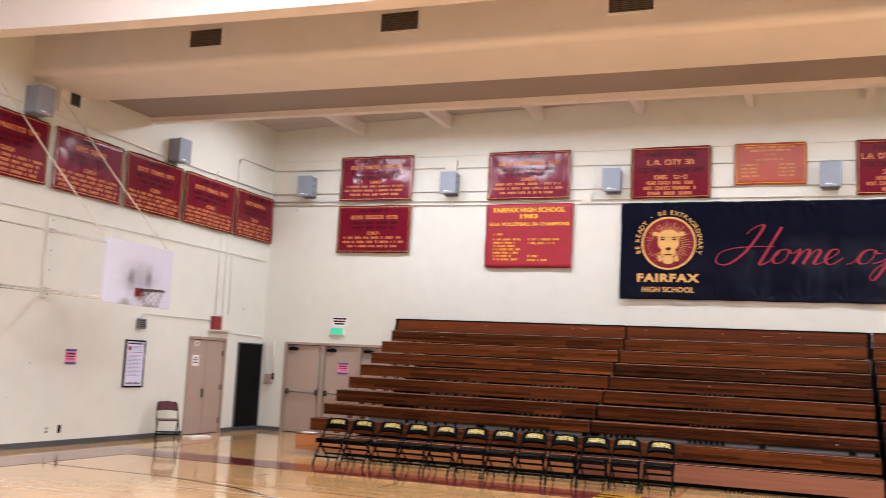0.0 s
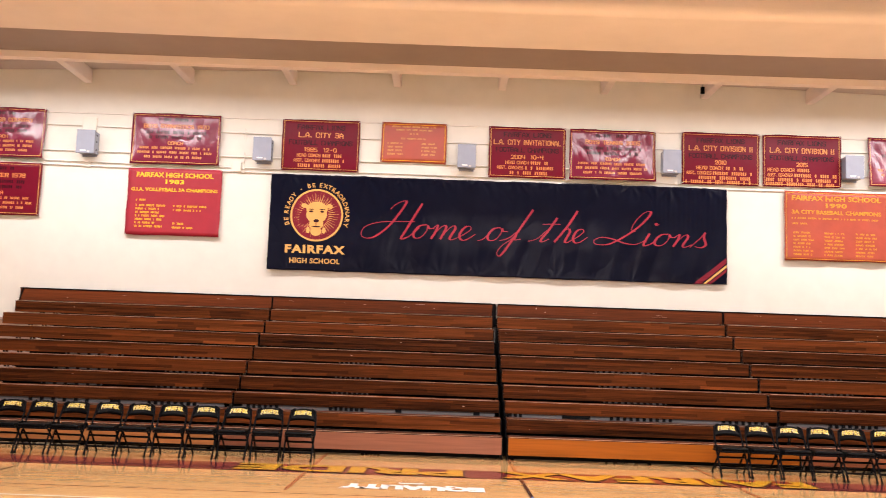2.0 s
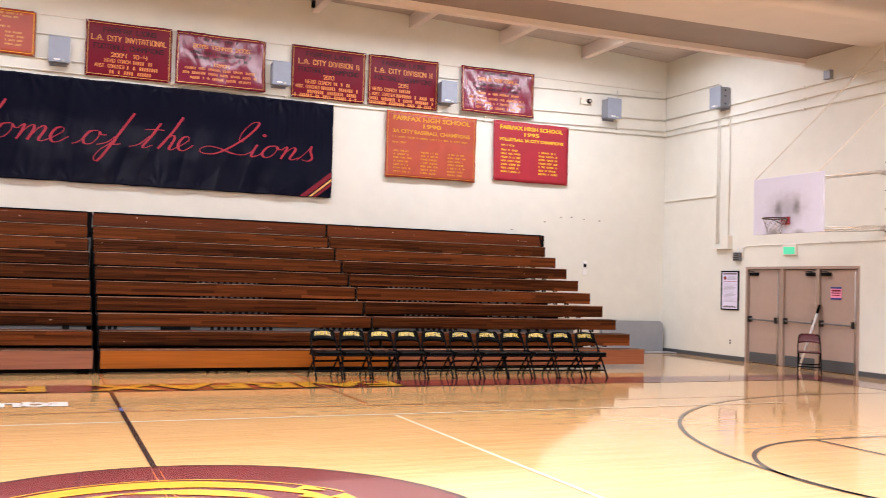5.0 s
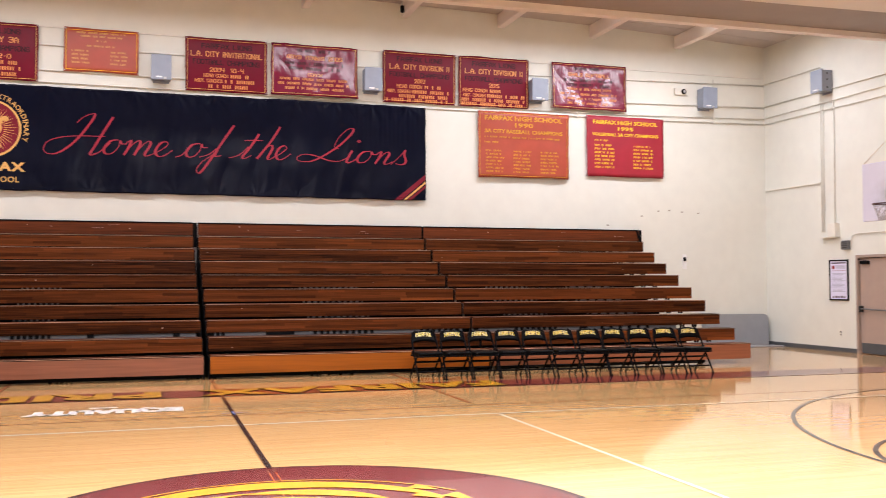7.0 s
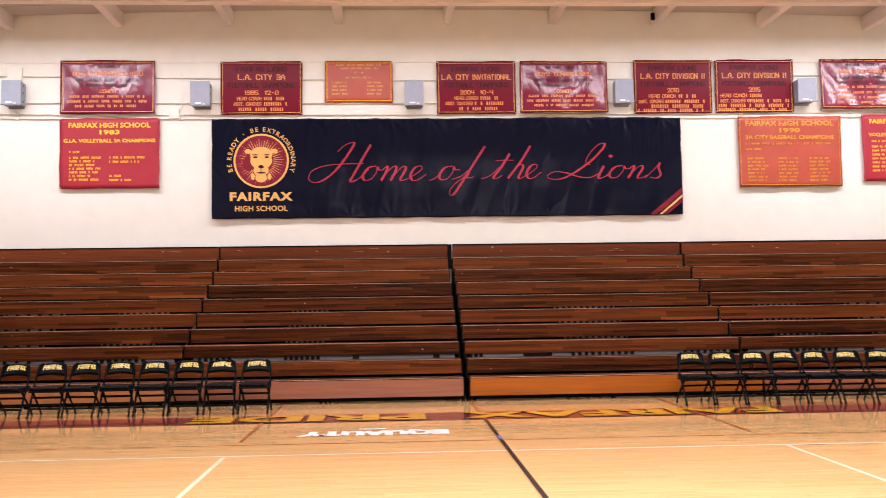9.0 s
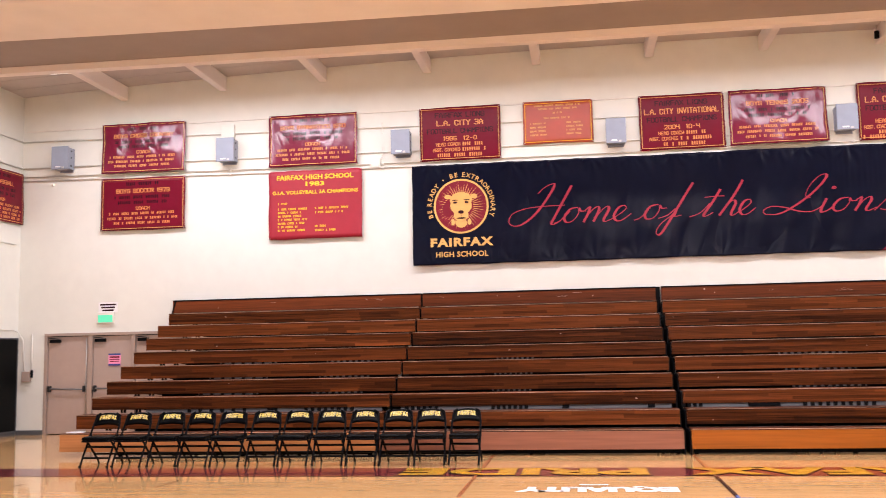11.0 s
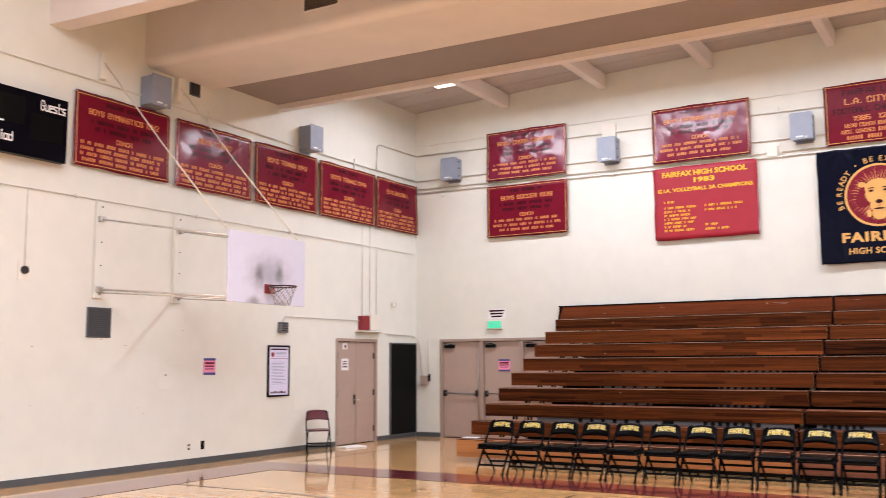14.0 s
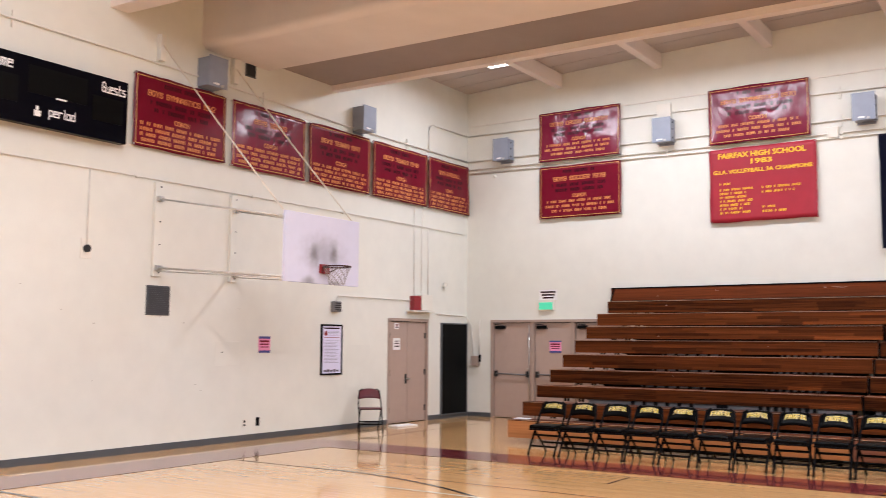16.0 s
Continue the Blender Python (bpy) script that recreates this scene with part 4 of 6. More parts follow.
def W_(y0, y1, z0, z1):
    return WEST((y0 + y1) / 2, (z0 + z1) / 2), y1 - y0, z1 - z0


sport(*N_(-11.86, -9.95, 5.62, 6.72), "BOYS CROSS COUNTRY", "COACH", VINYL_PINK, seed=3, amp=0.022)
sport(*N_(-11.87, -9.95, 4.36, 5.51), "BOYS SOCCER 1978", "COACH", seed=4)
sport(*N_(-8.06, -6.13, 5.58, 6.70), "BOYS GYMNASTICS 1970", "COACH", VINYL_PINK, seed=5, amp=0.018)
FL = ("FAIRFAX LIONS", 0.35, 0.10, 0.62, INK_BLACK)
FC = ("FOOTBALL CHAMPIONS", 0.05, 0.10, 0.82, INK_BLACK)
football(*N_(-4.79, -3.1, 5.55, 6.68), [FL, ("L.A. CITY 3A", 0.20, 0.11, 0.58, INK_ORANGE), FC, ("1985  12-0", -0.09, 0.085, 0.42, INK_ORANGE), ("HEAD COACH", -0.20, 0.07, 0.30, INK_ORANGE, -0.15), ("ASST. COACHES", -0.30, 0.07, 0.34, INK_ORANGE, -0.17)],
         [(-0.20, 0.03, 0.30), (-0.30, 0.03, 0.34), (-0.40, -0.28, 0.28)], 6)
football(*N_(-0.29, 1.38, 5.55, 6.67), [FL, ("L.A. CITY INVITATIONAL", 0.20, 0.11, 0.88, INK_ORANGE), FC, ("2004  10-4", -0.09, 0.085, 0.42, INK_ORANGE), ("HEAD COACH", -0.20, 0.07, 0.30, INK_ORANGE, -0.13), ("ASST. COACHES", -0.30, 0.07, 0.34, INK_ORANGE, -0.22)],
         [(-0.20, 0.05, 0.28), (-0.30, -0.02, 0.40), (-0.40, -0.22, 0.28)], 7)
football(*N_(3.9, 5.59, 5.55, 6.69), [FL, ("L.A. CITY DIVISION II", 0.20, 0.11, 0.82, INK_ORANGE), FC, ("2010", -0.07, 0.085, 0.15, INK_ORANGE), ("HEAD COACH", -0.18, 0.075, 0.34, INK_ORANGE, -0.14), ("ASST. COACHES", -0.28, 0.07, 0.32, INK_ORANGE, -0.28)],
         [(-0.18, 0.07, 0.30), (-0.28, -0.1, 0.45), (-0.37, -0.28, 0.4), (-0.45, -0.45, 0.45)], 8)
football(*N_(5.66, 7.36, 5.56, 6.70), [FL, ("L.A. CITY DIVISION II", 0.20, 0.11, 0.82, INK_ORANGE), FC, ("2015", -0.07, 0.085, 0.15, INK_ORANGE), ("HEAD COACH", -0.18, 0.075, 0.34, INK_ORANGE, -0.27), ("ASST. COACHES", -0.28, 0.07, 0.32, INK_ORANGE, -0.28)],
         [(-0.18, -0.06, 0.16), (-0.28, -0.1, 0.46), (-0.37, -0.46, 0.46), (-0.45, -0.46, 0.46)], 9)
sport(*N_(1.46, 3.33, 5.56, 6.67), "BOYS TENNIS 2005", "COACH", VINYL_PINK, seed=10, amp=0.03, label="glossy creased rose-maroon tennis championship banner")
sport(*N_(7.94, 9.86, 5.62, 6.71), "GIRLS SOFTBALL", "", VINYL_PINK, seed=11, amp=0.026, rows=[(-0.06, -0.3, 0.3), (-0.17, -0.4, 0.4), (-0.27, -0.36, 0.36), (-0.37, -0.30, 0.3)], label="glossy creased maroon softball championship banner")
banner(*N_(-2.63, -1.21, 5.80, 6.68), VINYL_ORANGE, "small faded orange championship banner with yellow border", GN, [],
       [(0.40, -0.34, 0.34), (0.32, -0.28, 0.28), (0.22, -0.07, 0.07), (0.10, -0.2, 0.2)] + [(z, a, a + 0.24) for z in (-0.02, -0.11, -0.20, -0.29) for a in (-0.40, 0.12)], INK_YELLOW, INK_GOLD, 12, 0.010)
# cloth banners of the lower row
banner(*N_(-8.07, -6.04, 4.03, 5.49), VINYL_BRIGHT, "bright crimson cloth volleyball banner with yellow lettering", GN,
       [("FAIRFAX HIGH SCHOOL", 0.40, 0.075, 0.82, INK_YELLOW), ("1983", 0.30, 0.07, 0.2, INK_YELLOW), ("G.I.A. VOLLEYBALL 3A CHAMPIONS", 0.18, 0.055, 0.92, INK_YELLOW)],
       [(0.02, -0.40, -0.26)] + [(-0.06 - 0.052 * k, -0.40, -0.08 - 0.03 * (k % 3)) for k in range(7)] + [(-0.06, 0.0, 0.40), (-0.12, 0.0, 0.34), (-0.32, 0.0, 0.12), (-0.38, 0.0, 0.22)], None, INK_YELLOW, 13, 0.012, 0.03)
banner(*N_(6.12, 8.36, 3.96, 5.47), VINYL_ORANGE, "faded orange cloth baseball banner with yellow lettering", GN,
       [("FAIRFAX HIGH SCHOOL", 0.40, 0.075, 0.86, INK_FADED), ("1990", 0.30, 0.07, 0.2, INK_FADED), ("3A CITY BASEBALL CHAMPIONS", 0.20, 0.06, 0.86, INK_FADED)],
       [(0.11, -0.43, 0.43), (0.03, -0.43, -0.25)] + [(-0.10 - 0.052 * k, a, a + 0.2) for k in range(7) for a in (-0.42, -0.12, 0.18)], INK_FADED, INK_FADED, 14, 0.032, 0.026)
banner(*N_(8.83, 10.87, 4.06, 5.50), VINYL_BRIGHT, "crimson cloth volleyball banner with yellow lettering", GN,
       [("FAIRFAX HIGH SCHOOL", 0.40, 0.07, 0.84, INK_YELLOW), ("1995", 0.30, 0.065, 0.2, INK_YELLOW), ("VOLLEYBALL 3A CITY CHAMPIONS", 0.20, 0.055, 0.86, INK_YELLOW)],
       [(0.10, -0.40, -0.22)] + [(0.02 - 0.06 * k, a, a + 0.26) for k in range(7) for a in (-0.40, 0.10)], None, INK_YELLOW, 15, 0.010, 0.03)
# end wall
for (a, b_), title, seed in (((-9.43, -7.60), "BOYS GYMNASTICS 1942", 21), ((-7.45, -5.65), "BOYS TENNIS", 22), ((-5.54, -3.74), "BOYS TENNIS 1947", 23), ((-3.64, -1.75), "BOYS TENNIS 1948", 24), ((-1.68, -0.05), "BOYS BASEBALL", 25)):
    sport(*W_(a, b_, 4.57, 5.70), title, "COACH", seed=seed, rows=[(-0.18, -0.44, 0.44), (-0.255, -0.44, 0.44), (-0.33, -0.44, 0.44), (-0.405, -0.42, 0.42)], material=VINYL_PINK if seed == 22 else VINYL_RED, amp=0.017 if seed == 22 else 0.014, group=GW, label="maroon vinyl championship banner with orange lettering on the end wall")

# the long black banner
# letters of the script: advance, then pen strokes
SCRIPT = {}
SCRIPT["H"] = (1.12, [[(.62, .73), (.76, .88), (.96, .95), (.85, .69), (.58, .28), (.30, .02), (.10, -.03), (0, .07), (.08, .26), (.36, .38), (.72, .42), (1.16, .43)], [(1.31, .90), (1.14, .56), (.94, .15), (.87, .0), (.95, -.01), (1.12, .12), (1.26, .28)]])
SCRIPT["o"] = (.38, [[(-.2, .0), (-.08, .05), (.03, .17)], [(.30, .36), (.14, .32), (.02, .14), (.05, .02), (.18, .04), (.30, .2), (.32, .34), (.36, .27), (.46, .27)]])
SCRIPT["m"] = (.60, [[(.06, .28), (.16, .36), (.12, .2), (.02, .0)], [(.02, .0), (.18, .25), (.31, .36), (.34, .28), (.22, .0)], [(.22, .0), (.38, .25), (.51, .36), (.54, .28), (.43, .05), (.47, .0), (.6, .06)]])
SCRIPT["n"] = (.42, [[(.06, .28), (.16, .36), (.12, .2), (.02, .0)], [(.02, .0), (.18, .25), (.31, .36), (.34, .28), (.23, .05), (.28, .0), (.42, .08)]])
SCRIPT["e"] = (.36, [[(.0, .06), (.15, .16), (.28, .28), (.26, .36), (.14, .32), (.04, .14), (.08, .01), (.2, .02), (.38, .16)]])
SCRIPT["f"] = (.40, [[(-.1, .02), (.1, .1), (.25, .25)], [(.62, .86), (.42, .5), (.12, -.05), (-.04, -.32), (-.12, -.38), (-.15, -.28), (-.04, -.1), (.14, .06), (.26, .2), (.22, .06), (.36, .08)]])
SCRIPT["t"] = (.30, [[(-.24, .0), (-.02, .08), (.2, .3)], [(.44, .64), (.24, .3), (.06, .04), (.11, .0), (.26, .08)], [(.1, .45), (.32, .47), (.52, .47)]])
SCRIPT["h"] = (.48, [[(.62, .84), (.4, .45), (.08, .0)], [(.08, .0), (.28, .26), (.40, .36), (.44, .28), (.33, .04), (.38, .0), (.5, .08)]])
SCRIPT["L"] = (1.0, [[(.88, .40), (.79, .46), (.88, .72), (1.06, .96), (1.19, .99), (1.14, .83), (.90, .5), (.55, .17), (.28, .0), (.04, .0), (.0, .1), (.15, .2), (.4, .16), (.65, .05), (.9, .04), (1.1, .18)]])
SCRIPT["i"] = (.26, [[(.17, .36), (.05, .06), (.09, .0), (.26, .1)], [(.32, .60), (.35, .63), (.32, .66), (.29, .63), (.32, .60)]])
SCRIPT["s"] = (.32, [[(-.04, .0), (.18, .28), (.27, .44), (.25, .3), (.29, .1), (.2, .0), (.06, .03)]])


def script(text, cx, cw, z0, z1):
    runs, x = [], 0.0
    for ch in text:
        adv, strokes = SCRIPT[ch]
        for st in strokes:
            p = [Vector((a + x, c)) for a, c in st]
            p = [p[0]] + p + [p[-1]]
            run = []
            for k in range(1, len(p) - 2):
                for n in range(6):
                    u = n / 6
                    run.append(0.5 * (2 * p[k] + (p[k + 1] - p[k - 1]) * u + (2 * p[k - 1] - 5 * p[k] + 4 * p[k + 1] - p[k + 2]) * u * u + (3 * p[k] - p[k - 1] - 3 * p[k + 1] + p[k + 2]) * u ** 3))
            runs.append(run + [p[-1]])
        x += adv
    xs, zs = [q.x for r in runs for q in r], [q.y for r in runs for q in r]
    a0, a1, b0, b1 = min(xs), max(xs), min(zs), max(zs)
    b = bmesh.new()
    for n, run in enumerate(runs):
        pts = [Vector((cx - cw / 2 + (q.x - a0) / (a1 - a0) * cw, z0 + (q.y - b0) / (b1 - b0) * (z1 - z0))) for q in run]
        prev = None
        for k, q in enumerate(pts):
            d = pts[min(k + 1, len(pts) - 1)] - pts[max(k - 1, 0)]
            d = d.normalized() if d.length > 1e-6 else Vector((0, -1))
            wd = 0.009 + 0.017 * max(0.0, -d.y)
            v = (b.verts.new((q.x - d.y * wd, 0.0004 * n, q.y + d.x * wd)), b.verts.new((q.x + d.y * wd, 0.0004 * n, q.y - d.x * wd)))
            if prev:
                b.faces.new((prev[0], prev[1], v[1], v[0]))
            prev = v
    bmesh.ops.recalc_face_normals(b, faces=b.faces[:])
    return b


def home_banner():
    w, h = 9.85, 2.08
    t = thing("home_banner", pose(-0.045, 0, 4.42), "long black vinyl banner with red script and gold emblem", "banner")
    S, A = 31, 0.02
    dr = lambda b, off=-0.006: drape(b, w, h, S, A, off)
    part("sheet", sheet(w, h, S, A, step=0.03), VINYL_BLACK, t)
    # running script: pen strokes, broad on the way down and fine on the way up
    for text, cx, cw, z0, z1 in (("Home", -1.71, 2.45, -0.30, 0.54), ("of", 0.16, 1.18, -0.59, 0.44), ("the", 1.29, 1.28, -0.25, 0.45), ("Lions", 3.265, 2.41, -0.27, 0.49)):
        part("script", dr(script(text, cx, cw, z0, z1)), INK_RED, t, "rose red slanted script")
    # round emblem in plain shapes
    ex, ez = -3.91, 0.16
    e = bmesh.new()
    ring(e, ex, ez, 0.53, 0.57, 0, 64)
    emblem = part("emblem", dr(e), INK_GOLD, t, "round gold and maroon emblem")
    e = bmesh.new()
    ring(e, ex, ez, 0.001, 0.53, 0, 64)
    part("field", dr(e, -0.005), INK_MAROON, emblem)
    for count, r0, r1, d, ink, off in ((46, 0.24, 0.52, 0.022, INK_RED, -0.010), (47, 0.26, 0.51, 0.013, INK_GOLD, -0.0115)):
        e = bmesh.new()
        for k in range(count):
            a = 2 * math.pi * (k + 0.5) / count
            r2 = r1 - 0.07 * (k % 3) / 2
            e.faces.new([e.verts.new((ex + r * math.cos(q), 0, ez + r * math.sin(q))) for r, q in ((r0, a - d * 2), (0.8 * r2, a - d), (r2, a), (r0, a + d * 2))])
        part("ray", dr(e, off), ink, emblem)

    def blob(cx, cz, rx, rz, ink, off, seg=24):
        b2 = bmesh.new()
        for r0, r1 in ((0.01, 0.4), (0.4, 0.75), (0.75, 1.0)):
            ring(b2, 0, 0, r0, r1, 0, seg)
        for v in b2.verts:
            v.co.x, v.co.z = ex + cx + v.co.x * rx, ez + cz + v.co.z * rz
        part("emblem_shape", dr(b2, off), ink, emblem)

    blob(0, 0.13, 0.23, 0.16, INK_GOLD, -0.017)
    blob(0, 0.01, 0.225, 0.19, INK_GOLD, -0.0185)
    blob(0, -0.19, 0.155, 0.13, INK_GOLD, -0.0200)
    blob(0, -0.35, 0.12, 0.10, INK_GOLD, -0.0170)
    blob(0, -0.125, 0.06, 0.036, INK_BLACK, -0.026, 12)
    blob(0, -0.25, 0.10, 0.014, INK_BLACK, -0.026, 12)
    blob(0, -0.20, 0.006, 0.06, INK_MAROON, -0.0265, 8)
    for s in (-1, 1):
        blob(s * 0.12, 0.075, 0.045, 0.020, INK_BLACK, -0.026, 10)
        blob(s * 0.12, 0.125, 0.065, 0.010, INK_BLACK, -0.026, 8)
        blob(s * 0.27, 0.20, 0.07, 0.05, INK_GOLD, -0.0185, 12)
        blob(s * 0.17, -0.33, 0.04, 0.07, INK_GOLD, -0.0165, 10)
    # motto on the arc
    motto = "BE READY  ·  BE EXTRAORDINARY"
    wide = [0.55 if ch in " ·I" else 1.0 for ch in motto]
    bs = []
    for k, ch in enumerate(motto):
        if ch == " ":
            continue
        a = radians(197 - 214 * (sum(wide[:k]) + wide[k] / 2 - 0.5) / (sum(wide) - 1))
        b = letters(ch, None if ch != "I" else 0.025, 0.095 if ch != "·" else 0.03, bold=0.01, res=2)
        bmesh.ops.rotate(b, verts=b.verts[:], matrix=Matrix.Rotation(math.pi / 2 - a, 3, "Y"), cent=(0, 0, 0))
        bs.append(shift(b, ex + 0.66 * math.cos(a), 0, ez + 0.66 * math.sin(a)))
    tagged(part("motto", dr(merged(*bs)), INK_GOLD, t, "small gold motto on an arc"), kind="stuff")
    part("lettering", dr(shift(letters("FAIRFAX", 1.29, 0.18, bold=0.045, space=1.16), ex, 0, -0.58)), INK_GOLD, t, "gold block lettering")
    part("lettering", dr(shift(letters("HIGH SCHOOL", 1.08, 0.115, bold=0.025, space=1.08), ex, 0, -0.83)), INK_GOLD, t, "gold block lettering")
    for ink, x_out, x_in, z_out, z_in in ((INK_MAROON, 0.70, 0.54, 0.575, 0.455), (INK_GOLD, 0.50, 0.44, 0.42, 0.365), (INK_MAROON, 0.41, 0.33, 0.335, 0.27)):
        e = bmesh.new()
        prev = None
        for k in range(13):
            u = k / 12
            v = [e.verts.new((w / 2 - 0.01 - c * (1 - u), 0, -h / 2 + 0.01 + d * u)) for c, d in ((x_out, z_out), (x_in, z_in))]
            if prev:
                e.faces.new((prev[0], prev[1], v[1], v[0]))
            prev = v
        bmesh.ops.recalc_face_normals(e, faces=e.faces[:])
        part("corner_stripe", dr(e, -0.010), ink, t, "slanted corner stripe")
    for k in range(15):
        for z in (-h / 2 + 0.03, h / 2 - 0.03):
            part("grommet", disc(bmesh.new(), -w / 2 + 0.05 + (w - 0.1) * k / 14, z, 0.008, -0.095, 0.0, 10), DARK_METAL, t)


home_banner()

# ---- doors ----
def door_leaf(name, m, w, h, label, bar=True, closer=True, kick=False, flip=False):
    """A leaf that faces -y, from x 0 to w; its parts stand on it."""
    t = tagged(part(name, boxed(0, w, 0, 0.045, 0.012, h, bevel=0.003), DOOR), label, "door", kind="structure")
    t.matrix_basis = m
    if bar:
        part("panic_bar", tubed([(0.06, -0.07, 0.98), (w - 0.06, -0.07, 0.96)], 0.016), HORN_GREY, t, "grey push bar")
        for x in (0.06, w - 0.06):
            part("bar_end", boxed(x - 0.025, x + 0.025, -0.09, 0, 0.91, 1.04, bevel=0.006), DARK_METAL, t, "dark steel latch case")
        part("vertical_rod", tubed([(w - 0.035, -0.03, 0.04), (w - 0.035, -0.03, h - 0.04)], 0.010), STEEL, t, "steel latch rod")
        part("lock", disc(bmesh.new(), w - 0.06, 1.1, 0.018, -0.02, 0, 12), STEEL, t)
    if closer:
        x = 0.05 if not flip else w - 0.30
        part("closer", boxed(x, x + 0.24, -0.07, 0, h - 0.13, h - 0.06, bevel=0.006), BLACK_METAL, t, "black door closer")
        part("closer_arm", tubed([(x + 0.2, -0.06, h - 0.05), (x + 0.02, -0.12, h - 0.03)], 0.008), BLACK_METAL, t)
    if kick:
        part("kick_plate", boxed(0.02, w - 0.02, -0.006, -0.001, 0.02, 0.24), RUBBER, t, "dark grey kick plate")
    else:
        part("lower_panel", boxed(0.03, w - 0.03, -0.006, -0.001, 0.03, 0.88), DOOR, t)
    return t


def door_case(name, m, w, h, posts, label):
    t = tagged(part(name, boxed(-0.06, w + 0.06, -0.015, 0.14, h, h + 0.06, bevel=0.004), DOOR_FRAME), label, "door frame", kind="structure")
    t.matrix_basis = m
    for x in (-0.06, w):
        part("jamb", boxed(x, x + 0.06, -0.015, 0.14, 0, h, bevel=0.004), DOOR_FRAME, t)
    for x in posts:
        part("mullion", boxed(x - 0.045, x + 0.045, 0.0, 0.13, 0, h, bevel=0.004), DOOR_FRAME, t)
    part("backing", boxed(0, w, 0.145, 0.16, 0, h), BLACK_PANEL, t)
    return t


door_case("door_frame_1", pose(-13.10, 0, 0), 3.24, 2.11, (1.0, 1.98), "taupe steel frame for a row of doors")
for x, wide in ((-13.09, 0.93), (-12.045, 0.93), (-11.065, 1.2)):
    door_leaf("door_1", pose(x, 0.05, 0), wide, 2.10, "taupe painted steel door with push bar and closer, shut")
door_case("door_frame_2", WEST(-2.94, 0), 1.32, 2.09, (), "taupe steel frame for a pair of narrow doors")
d2 = [door_leaf("door_2", WEST(-2.935, 0, XW - 0.03), 0.65, 2.08, "taupe painted narrow wooden door, shut", bar=False, closer=False, kick=False),
      door_leaf("door_2", WEST(-2.275, 0, XW - 0.03), 0.65, 2.08, "taupe painted narrow wooden door with lever handle, shut", bar=False, closer=False, kick=False)]
for d, x in ((d2[0], 0.02), (d2[1], 0.63)):
    for z in (0.28, 1.03, 1.80):
        part("hinge", boxed(x - 0.025, x + 0.025, -0.014, 0.0, z - 0.06, z + 0.06, bevel=0.003), DARK_METAL, d, "dark steel hinge")
hb = part("handle_plate", boxed(0.57, 0.63, -0.012, 0, 0.80, 1.0, bevel=0.003), DARK_METAL, d2[0], "dark steel handle plate")
part("lever", tubed([(0.6, -0.012, 0.9), (0.6, -0.055, 0.9), (0.69, -0.06, 0.895)], 0.012), STEEL, hb, "steel lever")
door_case("door_frame_3", EAST(-3.18, 0), 3.11, 2.09, (1.06, 2.08), "taupe steel frame for a row of doors")
for n, y in enumerate((-3.19, -4.29, -5.31)):
    door_leaf("door_3", EAST(y, 0, XE + 0.05), 0.95, 2.08, "taupe painted steel door with push bar and dark kick plate, shut", kick=True, flip=bool(n % 2))

# black panel beside the corner
t = thing("wall_panel", WEST(-1.09, 0.07), "tall matt black panel fixed beside the corner", "panel")
part("board", boxed(0.02, 1.04, -0.03, 0, 0.02, 2.0, bevel=0.004), BLACK_PANEL, t)
for x0, x1, z0, z1 in ((0, 0.03, 0, 2.02), (1.03, 1.06, 0, 2.02), (0.03, 1.03, 0, 0.03), (0.03, 1.03, 1.99, 2.02)):
    part("edge_trim", boxed(x0, x1, -0.04, 0, z0, z1, bevel=0.004), RUBBER, t)

# ---- exit signs, notices ----
LILAC = mat("lilac_paper", (0.70, 0.68, 0.85), 0.35, var=0.04)
GREY_INK = mat("grey_print", (0.32, 0.31, 0.40), 0.6, var=0.05)
def exit_sign(m):
    t = thing("exit_sign", m, "white exit sign with a lit green face", "exit sign", "exit signs")
    part("housing", boxed(-0.19, 0.19, -0.06, 0, -0.12, 0.12, bevel=0.01), PLATE, t)
    part("face", boxed(-0.165, 0.165, -0.064, -0.058, -0.095, 0.06, bevel=0.002), GREEN, t, "glowing green face")


exit_sign(NORTH(-11.735, 2.48))
exit_sign(EAST(-4.505, 2.505))


def notice(name, m, w, h, base, label, blocks, category="notice", group=""):
    t = thing(name, m, label, category, group)
    part("sheet", boxed(-w / 2, w / 2, -0.008, -0.002, -h / 2, h / 2), base, t)
    for k, (x0, x1, z0, z1, c) in enumerate(blocks):
        part("print", boxed(x0 * w, x1 * w, -0.0105, -0.008, z0 * h, z1 * h), c, t)
    return t


notice("notice", NORTH(-11.70, 2.705), 0.44, 0.22, PAPER, "white paper notice with black lines over the exit sign", [(-0.42, 0.42, 0.20, 0.36, INK_BLACK), (-0.36, 0.36, -0.08, 0.08, INK_BLACK), (-0.30, 0.30, -0.36, -0.20, INK_BLACK)])
PB = [(-0.5, 0.5, 0.36, 0.5, NAVY), (-0.40, 0.40, 0.14, 0.26, INK_MAROON), (-0.40, 0.38, -0.02, 0.06, INK_MAROON), (-0.35, 0.35, -0.18, -0.12, INK_MAROON), (-0.5, 0.5, -0.5, -0.36, NAVY)]
notice("poster", WEST(-6.505, 1.60), 0.28, 0.28, PINK, "pink and navy square poster taped up", PB, "poster", "pink posters")
notice("poster", NORTH(-11.555, 1.585, 0.045), 0.28, 0.26, PINK, "pink and navy square poster taped up", PB, "poster", "pink posters")
notice("poster", EAST(-5.72, 1.60, XE + 0.045), 0.28, 0.26, PINK, "pink and navy square poster taped up", PB, "poster", "pink posters")
